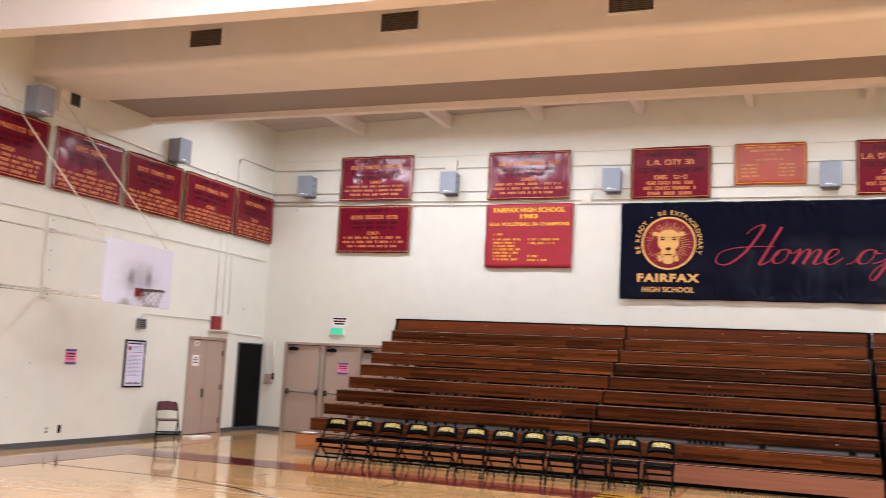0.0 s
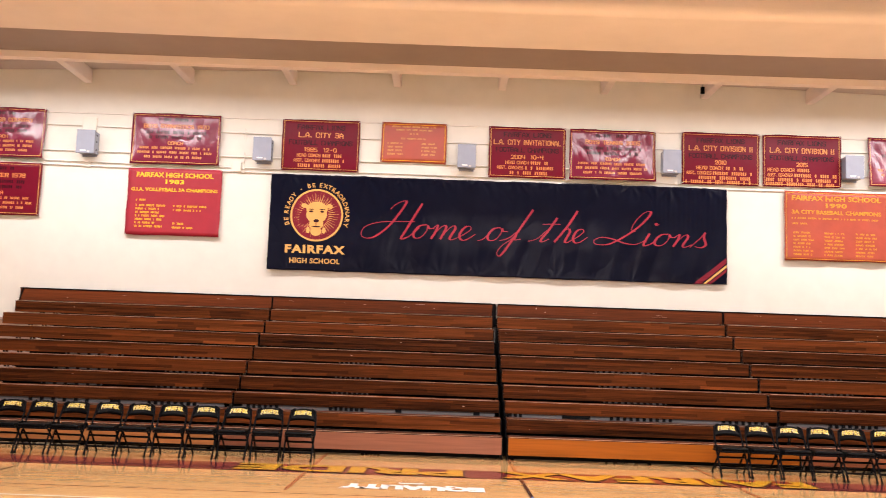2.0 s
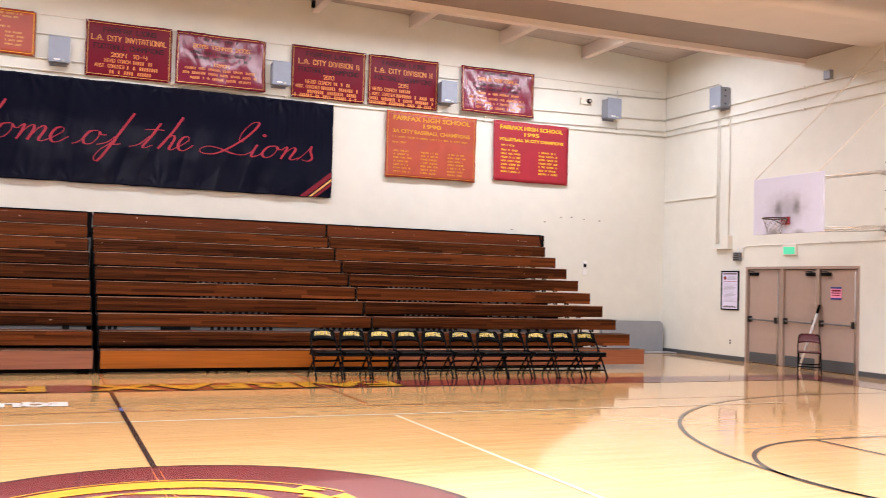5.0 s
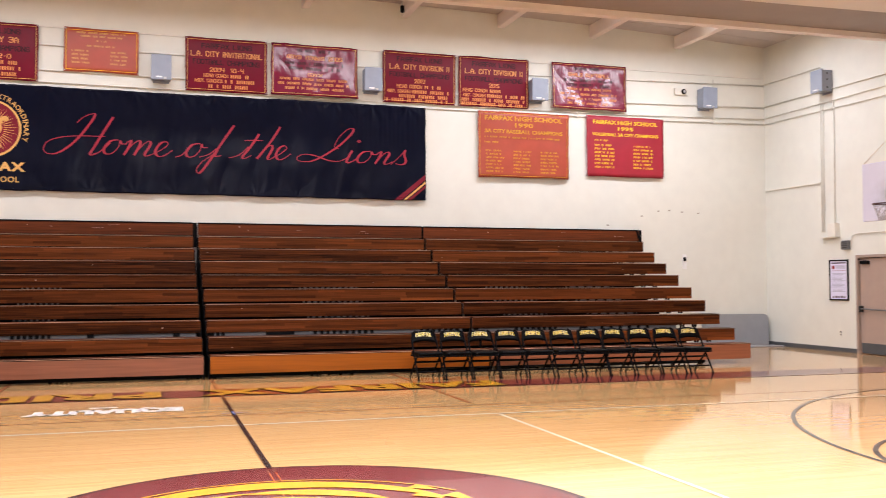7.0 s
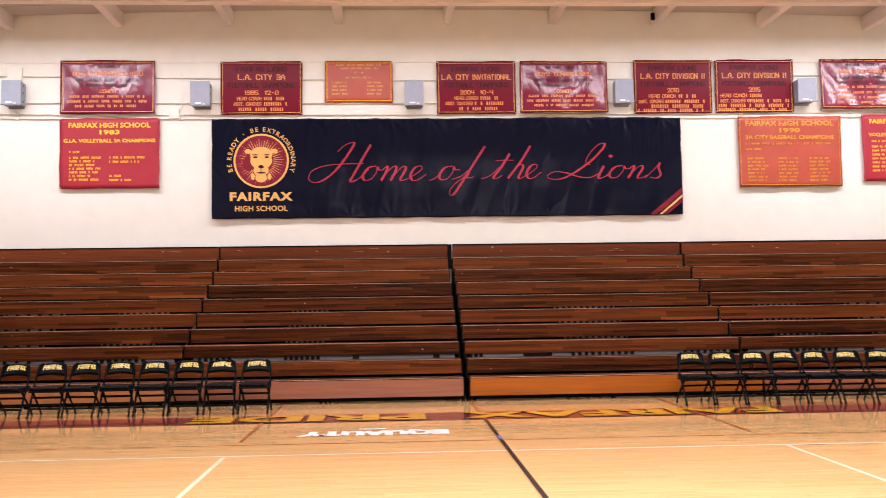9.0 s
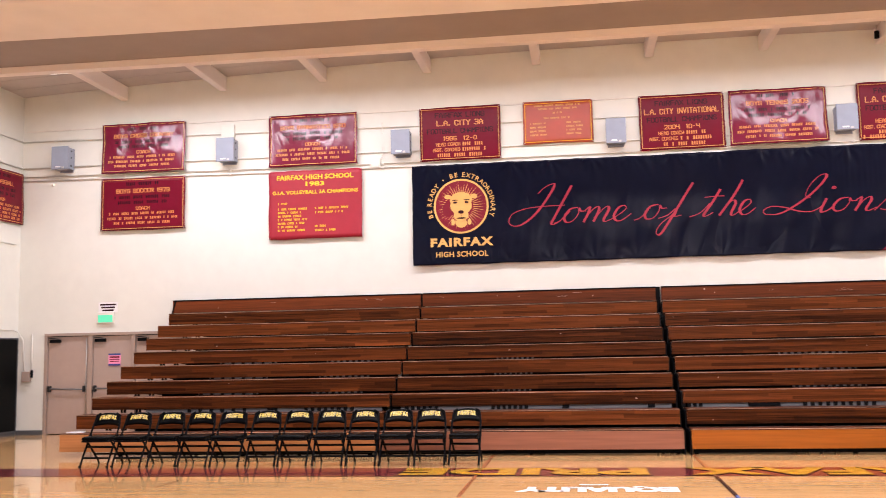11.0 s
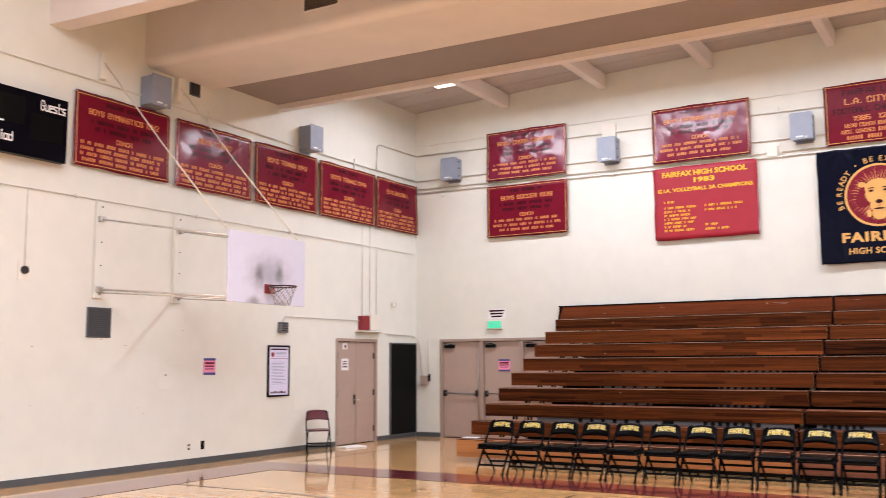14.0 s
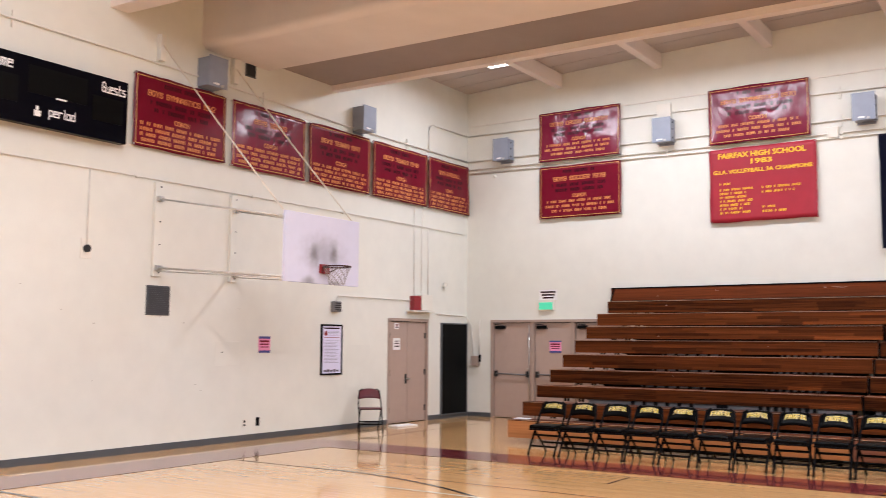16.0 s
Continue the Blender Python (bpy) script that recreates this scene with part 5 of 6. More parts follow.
notice("notice", WEST(-2.66, 1.62, XW - 0.03), 0.24, 0.24, PAPER, "white paper notice on the narrow door", [(-0.25, 0.25, 0.2, 0.28, INK_BLACK), (-0.3, 0.3, 0.0, 0.1, INK_BLACK), (-0.3, 0.3, -0.25, -0.14, INK_BLACK)])
notice("notice", WEST(-2.66, 1.99, XW - 0.03), 0.15, 0.12, PAPER, "small white door sign with dark marks", [(-0.2, 0.2, -0.1, 0.3, INK_MAROON), (-0.35, 0.35, -0.35, -0.2, INK_BLACK)])


def framed_notice(m, h):
    w = 0.60
    t = thing("framed_notice", m, "framed lilac-white notice with lines of small print", "framed notice", "framed notices")
    for x0, x1, z0, z1 in ((-w / 2, -w / 2 + 0.03, -h / 2, h / 2), (w / 2 - 0.03, w / 2, -h / 2, h / 2), (-w / 2 + 0.03, w / 2 - 0.03, h / 2 - 0.03, h / 2), (-w / 2 + 0.03, w / 2 - 0.03, -h / 2, -h / 2 + 0.03)):
        part("frame", boxed(x0, x1, -0.035, 0, z0, z1, bevel=0.004), BLACK_METAL, t)
    part("sheet", boxed(-w / 2 + 0.03, w / 2 - 0.03, -0.02, -0.005, -h / 2 + 0.03, h / 2 - 0.03), LILAC, t)
    part("heading", boxed(-0.22, 0.22, -0.0225, -0.02, h / 2 - 0.085, h / 2 - 0.06), INK_BLACK, t)
    part("seal", disc(bmesh.new(), -0.17, h / 2 - 0.17, 0.045, -0.0225, -0.02, 20), RED, t)
    for k in range(4):
        part("print_line", boxed(-0.09, 0.2, -0.0225, -0.02, h / 2 - 0.13 - 0.025 * k, h / 2 - 0.122 - 0.025 * k), GREY_INK, t)
    part("rule", boxed(-0.22, 0.22, -0.0225, -0.02, h / 2 - 0.25, h / 2 - 0.242), RED, t)
    for k in range(16):
        part("print_line", boxed(-0.2, 0.2 - 0.05 * ((k * 7) % 3), -0.0225, -0.02, h / 2 - 0.31 - 0.027 * k, h / 2 - 0.302 - 0.027 * k), GREY_INK, t)
    for k in range(5):
        part("signature", boxed(-0.21 + 0.088 * k, -0.15 + 0.088 * k, -0.0225, -0.02, -h / 2 + 0.06, -h / 2 + 0.09 + 0.015 * (k % 2)), INK_BLACK, t)


framed_notice(WEST(-4.75, 1.51), 0.94)
framed_notice(EAST(-2.60, 1.605), 0.91)

# ---- grey speaker cabinets on the walls ----
def cabinet(m, first=[]):
    if first:
        return copy_thing(first[0], m)
    t = thing("wall_cabinet", m, "light grey painted steel cabinet fixed high on the wall", "cabinet", "grey wall cabinets")
    part("body", boxed(-0.185, 0.185, -0.29, -0.012, -0.235, 0.235, bevel=0.008), GREY_METAL, t)
    part("cover", boxed(-0.198, 0.198, -0.31, -0.285, -0.255, 0.255, bevel=0.006), GREY_METAL, t)
    part("backplate", boxed(-0.16, 0.16, -0.012, 0, -0.28, 0.2), GREY_METAL, t)
    part("maker_plate", boxed(-0.10, 0.02, -0.314, -0.309, -0.215, -0.185), PAPER, t, "small white plate")
    for z in (-0.16, 0.02, 0.16):
        part("knockout", tubed([(0.183, -0.16, z), (0.191, -0.16, z)], 0.022, 12), DARK_METAL, t)
    part("latch", boxed(0.05, 0.1, -0.325, -0.309, -0.24, -0.2, bevel=0.003), STEEL, t)
    first.append(t)
    return t


for x, z in ((-12.72, 5.99), (-8.95, 5.98), (-5.15, 5.95), (-0.755, 5.945), (3.655, 5.98), (7.57, 5.99), (12.05, 6.055)):
    cabinet(NORTH(x - 0.015, z))
for y, z in ((-4.06, 6.02), (-8.0, 5.985), (-12.66, 6.02)):
    cabinet(WEST(y, z))
cabinet(EAST(-2.31, 6.13))
# cream cover plates over some of them
for x, z, w, h in ((-9.0, 6.42, 0.3, 0.3), (11.38, 6.21, 0.34, 0.16), (-5.75, 5.59, 0.2, 0.2), (-13.05, 5.45, 0.05, 0.05)):
    t = tagged(part("cover_plate", boxed(x - w / 2, x + w / 2, -0.06, 0, z - h / 2, z + h / 2, bevel=0.006), PLATE), "cream painted cover box on the wall", "cover plate", "cover plates")

t = thing("wall_buzzer", NORTH(11.44, 6.21, -0.06), "small round black buzzer on a cream plate", "buzzer")
part("body", disc(bmesh.new(), 0, 0, 0.06, -0.05, 0, 20), BLACK_METAL, t)
part("ring", disc(bmesh.new(), 0, 0, 0.035, -0.06, -0.05, 16), STEEL, t)
t = tagged(part("cover_plate", boxed(-13.8, -13.75, -7.46, -7.26, 6.14, 6.42, bevel=0.006), PLATE), "cream painted cover box on the wall", "cover plate", "cover plates")

# ---- conduits ----
def conduit(pts, r, label):
    t = thing("conduit", Matrix.Identity(4), label, "conduit", "wall conduits")
    part("pipe", tubed(pts, r, 8), CONDUIT, t)
    pts = [Vector(p) for p in pts]
    for a, b in zip(pts, pts[1:]):
        L = (b - a).length
        for k in range(1, int(L / 2.4) + 1):
            p = a.lerp(b, k * 2.4 / L)
            e = 0.010 + r
            tall = 0.13 if k % 3 == 1 and r > 0.015 else e * 1.3
            g = 0.011 if tall > 0.1 else e
            bm = boxed(p.x - g, p.x + g, p.y - g, p.y + g, p.z - tall, p.z + tall * 0.8, bevel=0.004) if L > 3 else None
            if bm:
                part("strap", bm, CONDUIT, t)
    return t


CONDUIT = mat("cream_painted_conduit", (0.70, 0.675, 0.61), 0.5, var=0.12)
LBL = "cream painted steel conduit run along the wall"
for r, zs in ((0.016, (6.44, 6.37, 6.28, 6.30, 6.41, 6.50)), (0.016, (5.84, 5.82, 5.79, 5.79, 5.86, 5.94)), (0.013, (5.645, 5.575, 5.55, 5.545, 5.57, 5.65)), (0.013, (5.555, 5.485, 5.46, 5.455, 5.47, 5.52))):
    conduit([(x, -0.03, z) for x, z in zip((-13.75, -8.0, -1.0, 3.8, 9.9, 13.76), zs)], r, LBL)
t = thing("cable_trunking", Matrix.Identity(4), "thin cream trunking high on the wall", "trunking")
part("trunk", boxed(-13.7, 13.7, -0.02, 0, 6.66, 6.685), CONDUIT, t)
# end wall, west
conduit([(-13.77, -0.05, 5.84), (-13.77, -4.3, 5.84), (-13.77, -9.0, 5.93), (-13.77, -15, 5.95)], 0.016, LBL)
conduit([(-13.77, -0.05, 6.44), (-13.77, -1.50, 6.44), (-13.77, -1.62, 6.36), (-13.77, -1.64, 5.86)], 0.014, LBL)
conduit([(-13.775, -0.2, 4.12), (-13.775, -2.1, 4.14), (-13.775, -10, 4.11), (-13.775, -15, 4.05)], 0.009, LBL)
for y in (-2.13, -1.86, -1.62):
    conduit([(-13.775, y, 4.6 if y < -1.7 else 4.1), (-13.775, y, 2.62)], 0.009, LBL)
conduit([(-13.775, -4.66, 2.42), (-13.775, -4.6, 2.53), (-13.775, -2.1, 2.53)], 0.010, LBL)
conduit([(-13.775, -1.27, 2.28), (-13.775, -0.2, 2.26), (-13.74, -0.06, 2.2), (-13.66, -0.03, 2.05), (-13.6, -0.03, 1.3)], 0.012, LBL)
conduit([(-13.78, -10.1, 4.10), (-13.78, -10.1, 3.0)], 0.010, LBL)
# end wall, east
conduit([(13.77, -0.05, 6.52), (13.77, -2.1, 6.52)], 0.015, LBL)
conduit([(13.77, -0.05, 5.96), (13.77, -9.0, 5.92)], 0.015, LBL)
conduit([(13.77, -0.05, 5.66), (13.77, -9.0, 5.73)], 0.013, LBL)
conduit([(13.77, -0.05, 5.52), (13.77, -9.0, 5.45)], 0.013, LBL)
for y, z1, z0, r in ((-2.10, 5.66, 2.7, 0.011), (-2.17, 5.66, 2.7, 0.011), (-2.52, 5.66, 2.85, 0.013)):
    conduit([(13.77, y, z1), (13.77, y, z0)], r, LBL)
conduit([(13.77, -3.0, 2.35), (13.77, -3.04, 2.58), (13.77, -3.2, 2.62), (13.77, -8.0, 2.64)], 0.012, LBL)
t = tagged(part("junction_box", boxed(13.66, 13.8, -2.64, -2.40, 2.58, 2.88, bevel=0.006), PLATE), "cream painted junction box on the wall", "junction box", "junction boxes")
tagged(part("shelf_bracket", boxed(13.66, 13.8, -2.66, -2.10, 2.565, 2.578), CONDUIT), "thin cream shelf under the junction box", "shelf")
tagged(part("junction_box", boxed(13.70, 13.8, -5.62, -5.44, 5.98, 6.16, bevel=0.006), GREY_METAL), "grey steel junction box on the wall", "junction box", "junction boxes")
tagged(part("wall_ledge", boxed(13.76, 13.8, -2.04, -0.02, 3.83, 3.86, bevel=0.004), PLATE), "thin white ledge strip on the wall", "ledge")

# ---- alarm, horns, outlets, vents ----
t = thing("fire_alarm", WEST(-2.25, 2.31), "red fire alarm box beside a cream cabinet on a tray", "fire alarm")
part("alarm_box", boxed(0.0, 0.26, -0.12, 0, 0.02, 0.32, bevel=0.008), RED, t)
part("cabinet", boxed(0.27, 0.66, -0.14, 0, 0.02, 0.36, bevel=0.008), PLATE, t)
part("tray", boxed(-0.1, 0.74, -0.16, 0, -0.012, 0.012), CONDUIT, t)


def horn(m):
    t = thing("wall_horn", m, "small grey louvred alarm horn on the wall", "horn", "alarm horns")
    part("case", boxed(-0.105, 0.105, -0.09, 0, -0.10, 0.10, bevel=0.012), HORN_GREY, t)
    for k in range(4):
        part("louvre", boxed(-0.09, 0.09, -0.10, -0.088, -0.07 + 0.042 * k, -0.05 + 0.042 * k, bevel=0.003), DARK_METAL, t)


horn(WEST(-4.67, 2.315))
horn(EAST(-2.865, 2.38))
t = thing("speaker_grille", WEST(-8.81, 2.265), "dark grey square speaker grille set in the wall", "speaker grille")
part("frame", boxed(-0.22, 0.22, -0.02, 0, -0.225, 0.225, bevel=0.006), RUBBER, t)
for k in range(14):
    part("slat", boxed(-0.195, 0.195, -0.026, -0.018, -0.201 + 0.029 * k, -0.176 + 0.029 * k), GRILLE_GREY, t)
t = thing("pull_station", WEST(-10.1, 2.95), "small round dark wall fitting on a cream plate", "wall fitting")
part("plate", boxed(-0.09, 0.09, -0.01, 0, -0.14, 0.14, bevel=0.003), PLATE, t)
part("knob", disc(bmesh.new(), 0, 0, 0.055, -0.05, -0.01, 20), DARK_METAL, t)


def outlet(m, dark, h=0.13):
    t = thing("wall_outlet", m, "small wall outlet plate near the floor" if h < 0.2 else "wall plate with dark switches", "outlet", "wall outlets")
    part("plate", boxed(-0.04, 0.04, -0.008, 0, -h / 2, h / 2, bevel=0.002), BLACK_METAL if dark else PLATE, t)
    for z in (-0.03, 0.03):
        part("socket", boxed(-0.02, 0.02, -0.012, -0.007, z - 0.018, z + 0.018, bevel=0.002), BLACK_METAL, t)


outlet(WEST(-6.93, 0.29), False)
outlet(WEST(-6.62, 0.30), True, 0.14)
outlet(EAST(-2.62, 0.42), False)
t = thing("wall_switch", NORTH(11.455, 2.06), "tall white wall plate with a dark switch", "switch")
part("plate", boxed(-0.06, 0.06, -0.01, 0, -0.18, 0.18, bevel=0.003), PAPER, t)
part("switch", boxed(-0.035, 0.035, -0.03, -0.008, 0.02, 0.11, bevel=0.004), BLACK_METAL, t)
t = thing("switch_box", NORTH(-13.53, 1.25), "taupe painted steel switch box in the corner", "switch box")
part("case", boxed(-0.10, 0.08, -0.10, 0, -0.11, 0.11, bevel=0.01), DOOR_FRAME, t)
part("handle", boxed(0.09, 0.13, -0.07, -0.02, -0.02, 0.14, bevel=0.006), BLACK_METAL, t)
conduit([(-13.44, -0.03, 2.16), (-13.44, -0.03, 1.3)], 0.012, LBL)
t = thing("wall_sensor", WEST(-1.0, 2.92), "small wall sensor on a wire bracket", "sensor")
part("case", boxed(-0.05, 0.03, -0.08, -0.02, -0.04, 0.04, bevel=0.01), PLATE, t)
part("bracket", tubed([(0.0, 0.0, 0.05), (0.06, -0.08, 0.03), (0.0, -0.09, -0.04)], 0.007), STEEL, t)
t = thing("vent", WEST(-7.01, 6.305), "small dark square vent in the shade of the soffit", "vent")
part("frame", boxed(-0.12, 0.12, -0.02, 0, -0.12, 0.12, bevel=0.004), RUBBER, t)
part("mesh", boxed(-0.1, 0.1, -0.024, -0.018, -0.1, 0.1), DARK_METAL, t)
t = thing("access_panel", WEST(-3.94, 1.19), "flush cream access panel with a thin joint", "access panel")
part("lid", boxed(-0.36, 0.36, -0.004, 0, -0.41, 0.41, bevel=0.002), CREAM, t)
t = thing("access_panel", WEST(-7.35, 1.45), "flush cream access panel with a thin joint", "access panel")
part("lid", boxed(-0.27, 0.27, -0.004, 0, -0.2, 0.2, bevel=0.002), CREAM, t)
part("keyhole", disc(bmesh.new(), -0.12, 0.02, 0.014, -0.008, -0.003, 10), DARK_METAL, t)

# registers in the soffit's face
reg = thing("air_register", pose(-10.2, -8.1, 6.80), "brown louvred air register in the soffit", "air register", "soffit registers")
for x0, x1, z0, z1 in ((-0.33, 0.33, 0.14, 0.17), (-0.33, 0.33, -0.17, -0.14), (-0.33, -0.30, -0.14, 0.14), (0.30, 0.33, -0.14, 0.14)):
    part("frame", boxed(x0, x1, -0.025, 0, z0, z1, bevel=0.003), PLASTER, reg)
part("backing", boxed(-0.3, 0.3, -0.006, -0.001, -0.14, 0.14), BLACK_METAL, reg)
for k in range(10):
    part("slat", boxed(-0.3, 0.3, -0.02, -0.008, -0.135 + 0.028 * k, -0.118 + 0.028 * k), GRILLE, reg)
for k in range(1, 7):
    copy_thing(reg, pose(-10.2 + 3.4 * k, -8.1, 6.71 + 0.09 * abs(k - 3) / 3))

# ceiling light fixtures of the north bay
fix = thing("light_fixture", pose(-11.97, -1.84, roof(-11.97) - 0.01), "white ceiling light fixture with a lit diffuser", "light fixture", "bay lights")
part("tray", boxed(-0.30, 0.30, -0.32, 0.32, -0.06, 0, bevel=0.006), PAPER, fix)
part("diffuser", boxed(-0.27, 0.27, -0.29, 0.29, -0.085, -0.055, bevel=0.01), TUBE_GLOW, fix, "glowing diffuser")
for x in xs[1:] + [13.3]:
    copy_thing(fix, pose(x - 0.57, -1.84, roof(x - 0.57) - 0.01))
t = thing("security_camera", pose(4.27, -0.35, 7.64), "small dark camera hanging on a short stem", "camera")
part("stem", tubed([(0, 0, 0.1), (0, 0, -0.02)], 0.012), STEEL, t)
part("bulb", tubed([(0, 0, -0.02), (0, 0, -0.06), (0, 0, -0.12), (0, 0, -0.16)], 0.045, 12), BLACK_METAL, t)

# ---- scoreboard ----
t = thing("scoreboard", WEST(-10.83, 4.97), "black scoreboard with white lettering, switched off", "scoreboard")
BLACK_GLOSS = mat("black_acrylic", (0.003, 0.003, 0.0055), 0.25, spec=0.06, var=0.15)
part("case", boxed(-1.19, 1.19, -0.20, -0.07, -0.46, 0.46, bevel=0.012), BLACK_GLOSS, t)
for word, x, z, w, h in (("Home", -0.81, 0.32, 0.36, 0.165), ("Guests", 0.935, 0.305, 0.41, 0.165), ("period", 0.12, -0.255, 0.41, 0.18)):
    part("lettering", shift(block(word, w, h, 1.3, 1.9), x, -0.205, z), PAPER, t, "white lettering")
for x, z, w, h in ((-0.80, -0.02, 0.52, 0.36), (0.85, -0.02, 0.52, 0.36), (0.05, 0.16, 0.9, 0.38)):
    part("display", boxed(x - w / 2, x + w / 2, -0.205, -0.199, z - h / 2, z + h / 2), BLACK_PANEL, t, "dark unlit display")
part("maker_mark", boxed(0.02, 0.18, -0.206, -0.199, -0.045, -0.022), PAPER, t)
part("bonus_lamp", boxed(-0.30, -0.20, -0.206, -0.199, -0.33, -0.25, bevel=0.002), PAPER, t)
part("bonus_lamp", boxed(-0.275, -0.235, -0.206, -0.199, -0.245, -0.19, bevel=0.002), PAPER, t)
for x in (-1.0, 0.0, 1.0):
    part("hanger", boxed(x - 0.04, x + 0.04, -0.075, 0.0, 0.2, 0.3, bevel=0.004), BLACK_METAL, t)
t = thing("loudspeaker", WEST(-12.45, 5.10), "black loudspeaker box beside the scoreboard", "loudspeaker")
part("case", boxed(-0.31, 0.31, -0.34, -0.04, -0.26, 0.27, bevel=0.02), BLACK_METAL, t)
part("front_cloth", boxed(-0.26, 0.26, -0.352, -0.338, -0.21, 0.22, bevel=0.006), BLACK_PANEL, t)
part("wall_bracket", boxed(-0.1, 0.1, -0.04, 0, -0.1, 0.1), BLACK_METAL, t)
for x in (-0.29, 0.29):
    for z in (-0.24, 0.25):
        part("corner", boxed(x - 0.012, x + 0.012, -0.346, -0.33, z - 0.014, z + 0.014, bevel=0.004), STEEL, t)

# ---- baskets ----
def scuffed_board():
    """White board with grey marks of balls above the rim and along the foot."""
    m = mat("scuffed_white_board", (0.62, 0.625, 0.75), 0.45, var=0.04, scale=5)
    nt = m.node_tree
    b = nt.nodes["Principled BSDF"]
    co = nt.nodes.new("ShaderNodeTexCoord")
    base = b.inputs["Base Color"].links[0].from_socket
    for cx, cz, sx, sz, k in ((-0.20, -0.08, 0.14, 0.22, 0.85), (0.22, -0.04, 0.13, 0.22, 0.85), (0.0, -0.06, 0.66, 0.42, 0.5), (-0.30, -0.47, 0.22, 0.12, 0.7), (0.28, -0.49, 0.22, 0.09, 0.6)):
        mp = nt.nodes.new("ShaderNodeMapping")
        mp.inputs["Location"].default_value = (-cx / sx, 0, -cz / sz)
        mp.inputs["Scale"].default_value = (1 / sx, 0.01, 1 / sz)
        nt.links.new(co.outputs["Object"], mp.inputs["Vector"])
        ln = nt.nodes.new("ShaderNodeVectorMath")
        ln.operation = "LENGTH"
        nt.links.new(mp.outputs[0], ln.inputs[0])
        nz = nt.nodes.new("ShaderNodeTexNoise")
        nz.inputs["Scale"].default_value = 9
        nt.links.new(co.outputs["Object"], nz.inputs["Vector"])
        ad = nt.nodes.new("ShaderNodeMath")
        ad.operation, ad.inputs[1].default_value = "MULTIPLY_ADD", 0.5
        nt.links.new(nz.outputs[0], ad.inputs[0])
        nt.links.new(ln.outputs["Value"], ad.inputs[2])
        mr = nt.nodes.new("ShaderNodeMapRange")
        mr.interpolation_type = "SMOOTHSTEP"
        mr.inputs["From Min"].default_value, mr.inputs["From Max"].default_value = 0.25, 1.25
        mr.inputs["To Min"].default_value, mr.inputs["To Max"].default_value = k, 0.0
        nt.links.new(ad.outputs[0], mr.inputs["Value"])
        mx = nt.nodes.new("ShaderNodeMix")
        mx.data_type = "RGBA"
        nt.links.new(mr.outputs[0], mx.inputs["Factor"])
        nt.links.new(base, mx.inputs[6])
        mx.inputs[7].default_value = (0.17, 0.16, 0.165, 1)
        base = mx.outputs[2]
    nt.links.new(base, b.inputs["Base Color"])
    return m


BOARD = scuffed_board()


def side_basket(m, reach, label, ropes):
    """Origin on the wall at the board's middle; -y is into the hall. reach: from the wall to the board."""
    t = thing("basketball_hoop", m, label, "basketball hoop", "side hoops")
    y = -reach
    board = part("backboard", boxed(-0.805, 0.805, -0.02, 0.02, -0.49, 0.49, bevel=0.006), BOARD, t)
    board.matrix_basis = pose(0, y, 0)
    part("rim_plate", boxed(-0.09, 0.09, y - 0.07, y - 0.02, -0.34, -0.21, bevel=0.008), RED, t, "red rim bracket")
    cy, r, zr = y - 0.08 - 0.20, 0.195, -0.25
    pts = [(r * math.cos(2 * math.pi * k / 32), cy + r * math.sin(2 * math.pi * k / 32), zr) for k in range(33)]
    rim = part("rim", tubed(pts, 0.011), RIMS, t, "dark red steel rim")
    for s in (-1, 1):
        part("rim_brace", tubed([(s * 0.06, y - 0.06, -0.33), (s * 0.16, cy + 0.12, zr - 0.01)], 0.008), RIMS, t)
    b = bmesh.new()
    nn = 10
    for k in range(nn):
        for d in (-1, 1):
            line = []
            for j in range(6):
                a = 2 * math.pi * (k + d * j * 0.5) / nn
                rr = r * (1 - 0.12 * j + 0.006 * j * j)
                line.append((rr * math.cos(a), cy + rr * math.sin(a), zr - 0.052 * j))
            tube(b, line, 0.0034, 4, cap=False)
    tagged(part("net", b, NET, rim, "worn pale string net"), kind="stuff")
    for x in (-0.78, 0.78):
        part("wall_post", boxed(x - 0.07, x + 0.07, -0.06, 0, -0.34, 1.11, bevel=0.008), CREAM, t)
        part("upper_arm", tubed([(x, -0.06, 0.85), (x * 0.97, y + 0.03, 0.41)], 0.015), ARM, t)
        part("lower_arm", tubed([(x, -0.06, -0.21), (x * 0.97, y + 0.03, -0.42)], 0.016), ARM, t)
        part("lower_arm", tubed([(x, -0.06, -0.26), (x * 0.97, y + 0.03, -0.445)], 0.010), ARM, t)
        for z in (-0.28, 0.15, 0.5, 1.04):
            part("bolt", disc(bmesh.new(), x + 0.03, z, 0.012, -0.068, -0.055, 8), DARK_METAL, t)
        part("arm_clamp", boxed(x - 0.05, x + 0.05, -0.12, -0.05, 0.81, 0.89, bevel=0.006), STEEL, t)
        part("arm_clamp", boxed(x - 0.05, x + 0.05, -0.12, -0.05, -0.25, -0.17, bevel=0.006), STEEL, t)
    for x in ropes:
        part("strap", tubed([(x, -0.08, 3.27), (x * 0.98, y * 0.5, 1.88), (x * 0.96, y + 0.02, 0.5)], 0.0095, 6), ROPE, t, "cream guy strap")
        part("strap_anchor", boxed(x - 0.05, x + 0.05, -0.10, 0, 3.0, 3.42, bevel=0.008), PLATE, t)


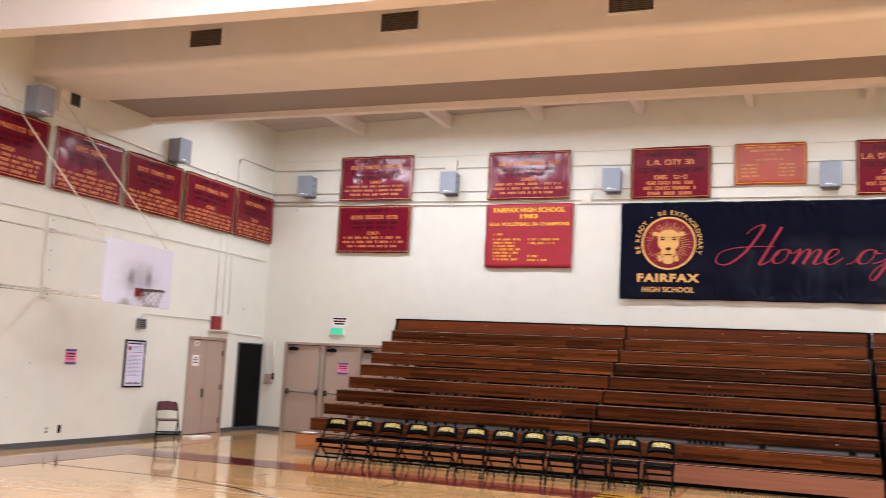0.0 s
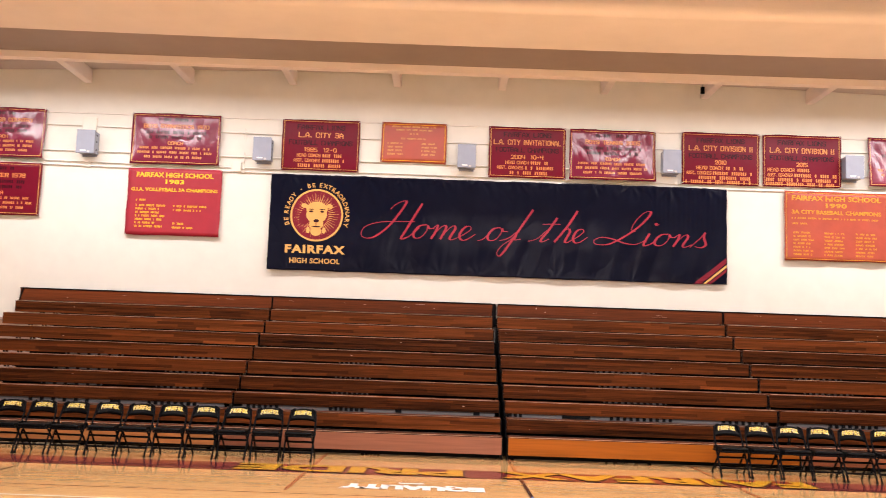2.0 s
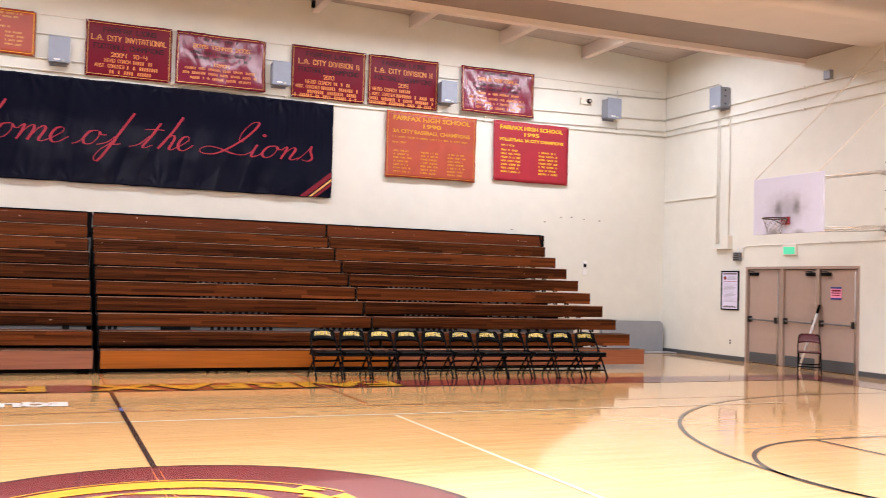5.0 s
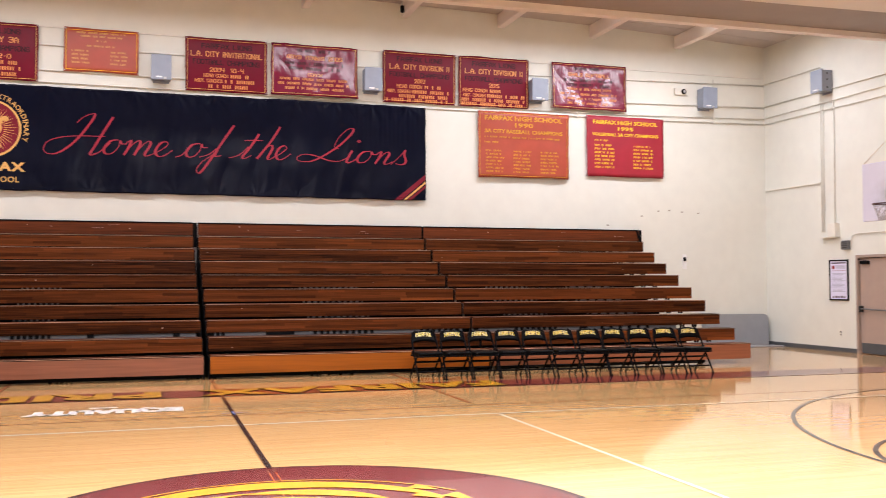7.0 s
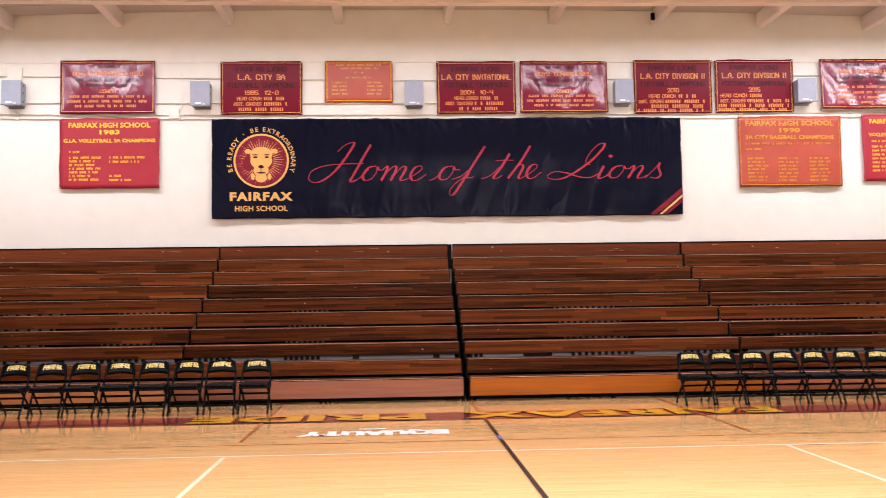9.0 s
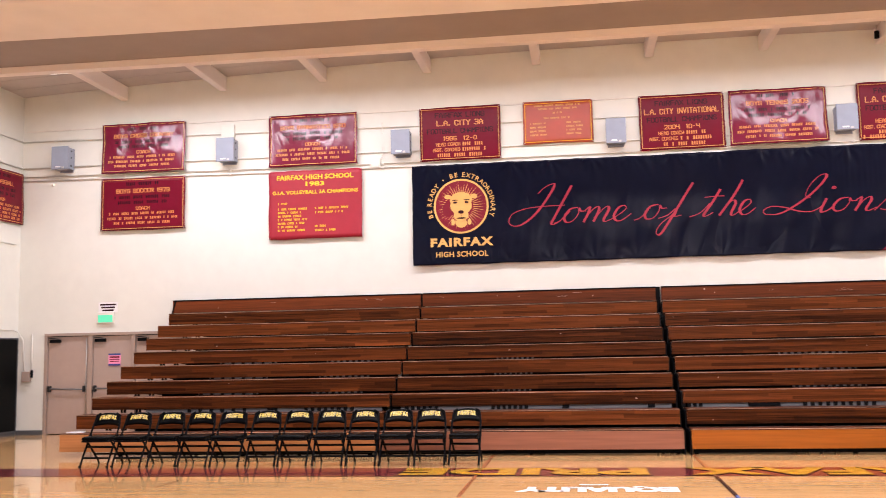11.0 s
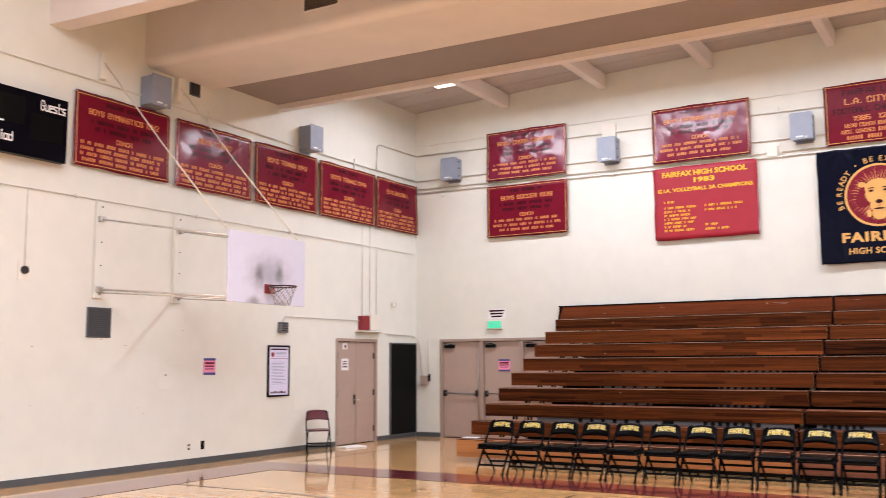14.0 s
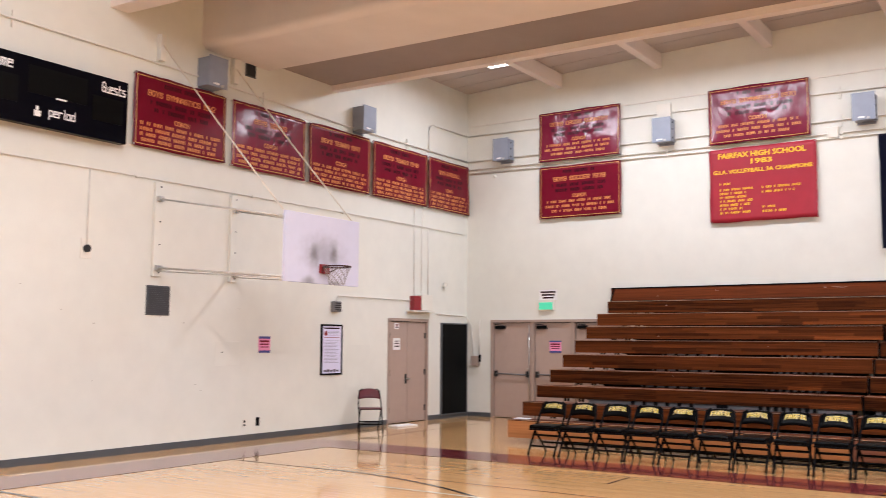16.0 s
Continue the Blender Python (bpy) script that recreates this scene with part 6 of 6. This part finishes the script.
ARM = mat("pale_steel_arm", (0.62, 0.60, 0.56), 0.35, metal=0.4, var=0.2)
RIMS = mat("dark_red_rim", (0.04, 0.009, 0.010), 0.4, var=0.15)
side_basket(WEST(-8.11, 2.965), 2.69, "white scuffed backboard with red rim on wall arms", (-0.84, 0.70))
side_basket(EAST(-7.75, 3.07), 3.15, "white scuffed backboard with red rim on wall arms", (-0.84, 0.70))

# main glass backboard
t = thing("main_basketball_hoop", pose(-12.04, CY, 3.42, 0, 0, 90), "glass backboard with grey frame and yellow padding", "basketball hoop")
g = part("glass", boxed(-0.88, 0.88, -0.008, 0.008, -0.60, 0.60), GLASS, t, "clear glass")
for x0, x1, z0, z1 in ((-0.92, -0.87, -0.65, 0.65), (0.87, 0.92, -0.65, 0.65), (-0.87, 0.87, 0.60, 0.65), (-0.87, 0.87, -0.65, -0.60)):
    part("frame", boxed(x0, x1, -0.03, 0.03, z0, z1, bevel=0.006), GREY_METAL, t, "grey steel frame")
part("bottom_pad", boxed(-0.95, 0.95, -0.05, 0.05, -0.73, -0.655, bevel=0.02), YELLOW_PAD, t, "yellow foam padding")
for s in (-1, 1):
    part("side_pad", boxed(s * 0.925, s * 0.965, -0.05, 0.05, -0.70, -0.28, bevel=0.018), YELLOW_PAD, t, "yellow foam padding")
    part("rear_brace", tubed([(s * 0.6, 0.03, -0.5), (s * 0.6, 1.85, -0.5)], 0.03), STEEL, t)
    part("rear_brace", tubed([(s * 0.6, 0.03, 0.5), (s * 0.6, 1.85, 0.9)], 0.03), STEEL, t)
    part("corner_clamp", boxed(s * 0.70 - 0.1, s * 0.70 + 0.1, 0.01, 0.06, 0.52, 0.58, bevel=0.006), DARK_METAL, t)
    part("corner_clamp", boxed(s * 0.70 - 0.1, s * 0.70 + 0.1, 0.01, 0.06, -0.57, -0.50, bevel=0.006), DARK_METAL, t)

# ---- pads, mats and loose things ----
for k in range(6):
    y = -12.33 - 0.61 * k
    tagged(part("wall_pad", boxed(XW + 0.0, XW + 0.06, y - 0.60, y, 0.09, 2.08, bevel=0.02), MAROON_PAD), "maroon vinyl wall pad behind the basket", "wall pad", "wall pads")
b = bmesh.new()
outline = [(-0.95, 0.0), (0.86, 0.0), (0.90, 0.62), (0.885, 0.70), (0.84, 0.75), (0.77, 0.775), (-0.95, 0.775)]
poly(b, outline, -0.12, 0.0)
bmesh.ops.bevel(b, geom=[e for e in b.edges], offset=0.015, segments=2, affect="EDGES")
t = part("gym_mat", b, GREY_PAD)
t.matrix_basis = pose(12.83, -0.10, 0.0, -5, 0, 0)
tagged(t, "grey vinyl gym mat leaning on the wall", "gym mat")
t = tagged(part("floor_mat", boxed(12.0, 13.72, -0.75, -0.30, 0.0, 0.03, bevel=0.01), GREY_PAD), "thin grey mat lying at the wall", "mat")
t = thing("pole", Matrix.Identity(4), "white pole with a black grip leaning on the doors", "pole")
part("shaft", tubed([(13.52, -5.06, 0.01), (13.76, -5.30, 1.18)], 0.024, 10), PAPER, t)
part("grip", tubed([(13.76, -5.30, 1.18), (13.795, -5.33, 1.36)], 0.03, 10), BLACK_METAL, t)
b = boxed(-0.28, 0.28, -0.14, 0.14, 0.0, 0.035, bevel=0.01)
for v in b.verts:
    v.co.z += 0.015 * noise.noise(v.co * 6) if v.co.z > 0.02 else 0
t = part("folded_towel", b, PAPER)
t.matrix_basis = pose(-13.35, -3.05, 0, 0, 0, 80)
tagged(t, "white folded paper lying on the floor by the door", "paper")
tagged(part("paper_sheet", boxed(-10.12, -9.86, -4.32, -4.14, 0.386, 0.399, bevel=0.003), PAPER), "white paper on the end of the bottom seat board", "paper")
# scuffs on the walls
r = random.Random(9)
MARKS = [(-11.74, 2.38), (-11.75, 2.66), (-11.07, 2.40), (-11.81, 2.12), (-11.43, 2.13), (-11.73, 1.84), (-11.39, 1.60), (-11.71, 1.58), (-11.38, 1.32), (-11.71, 1.11), (-9.91, 1.08)]
for k in range(20):
    y, z = MARKS[k] if k < len(MARKS) else (r.uniform(-12, -6.5), r.uniform(0.7, 2.4))
    s = r.uniform(0.006, 0.014)
    tagged(part("wall_scuff", boxed(XW, XW + 0.002, y - s * 1.6, y + s * 1.6, z - s * 0.6, z + s * 0.6), MARK), "small dark scuff on the painted wall", "scuff", "wall scuffs")
for x, z in ((10.3, 3.15), (10.75, 3.28), (11.05, 3.30), (11.4, 3.27), (11.85, 3.25), (9.4, 2.92)):
    tagged(part("wall_scuff", boxed(x - 0.03, x + 0.03, -0.002, 0, z - 0.015, z + 0.015), MARK), "small dark scuff on the painted wall", "scuff", "wall scuffs")
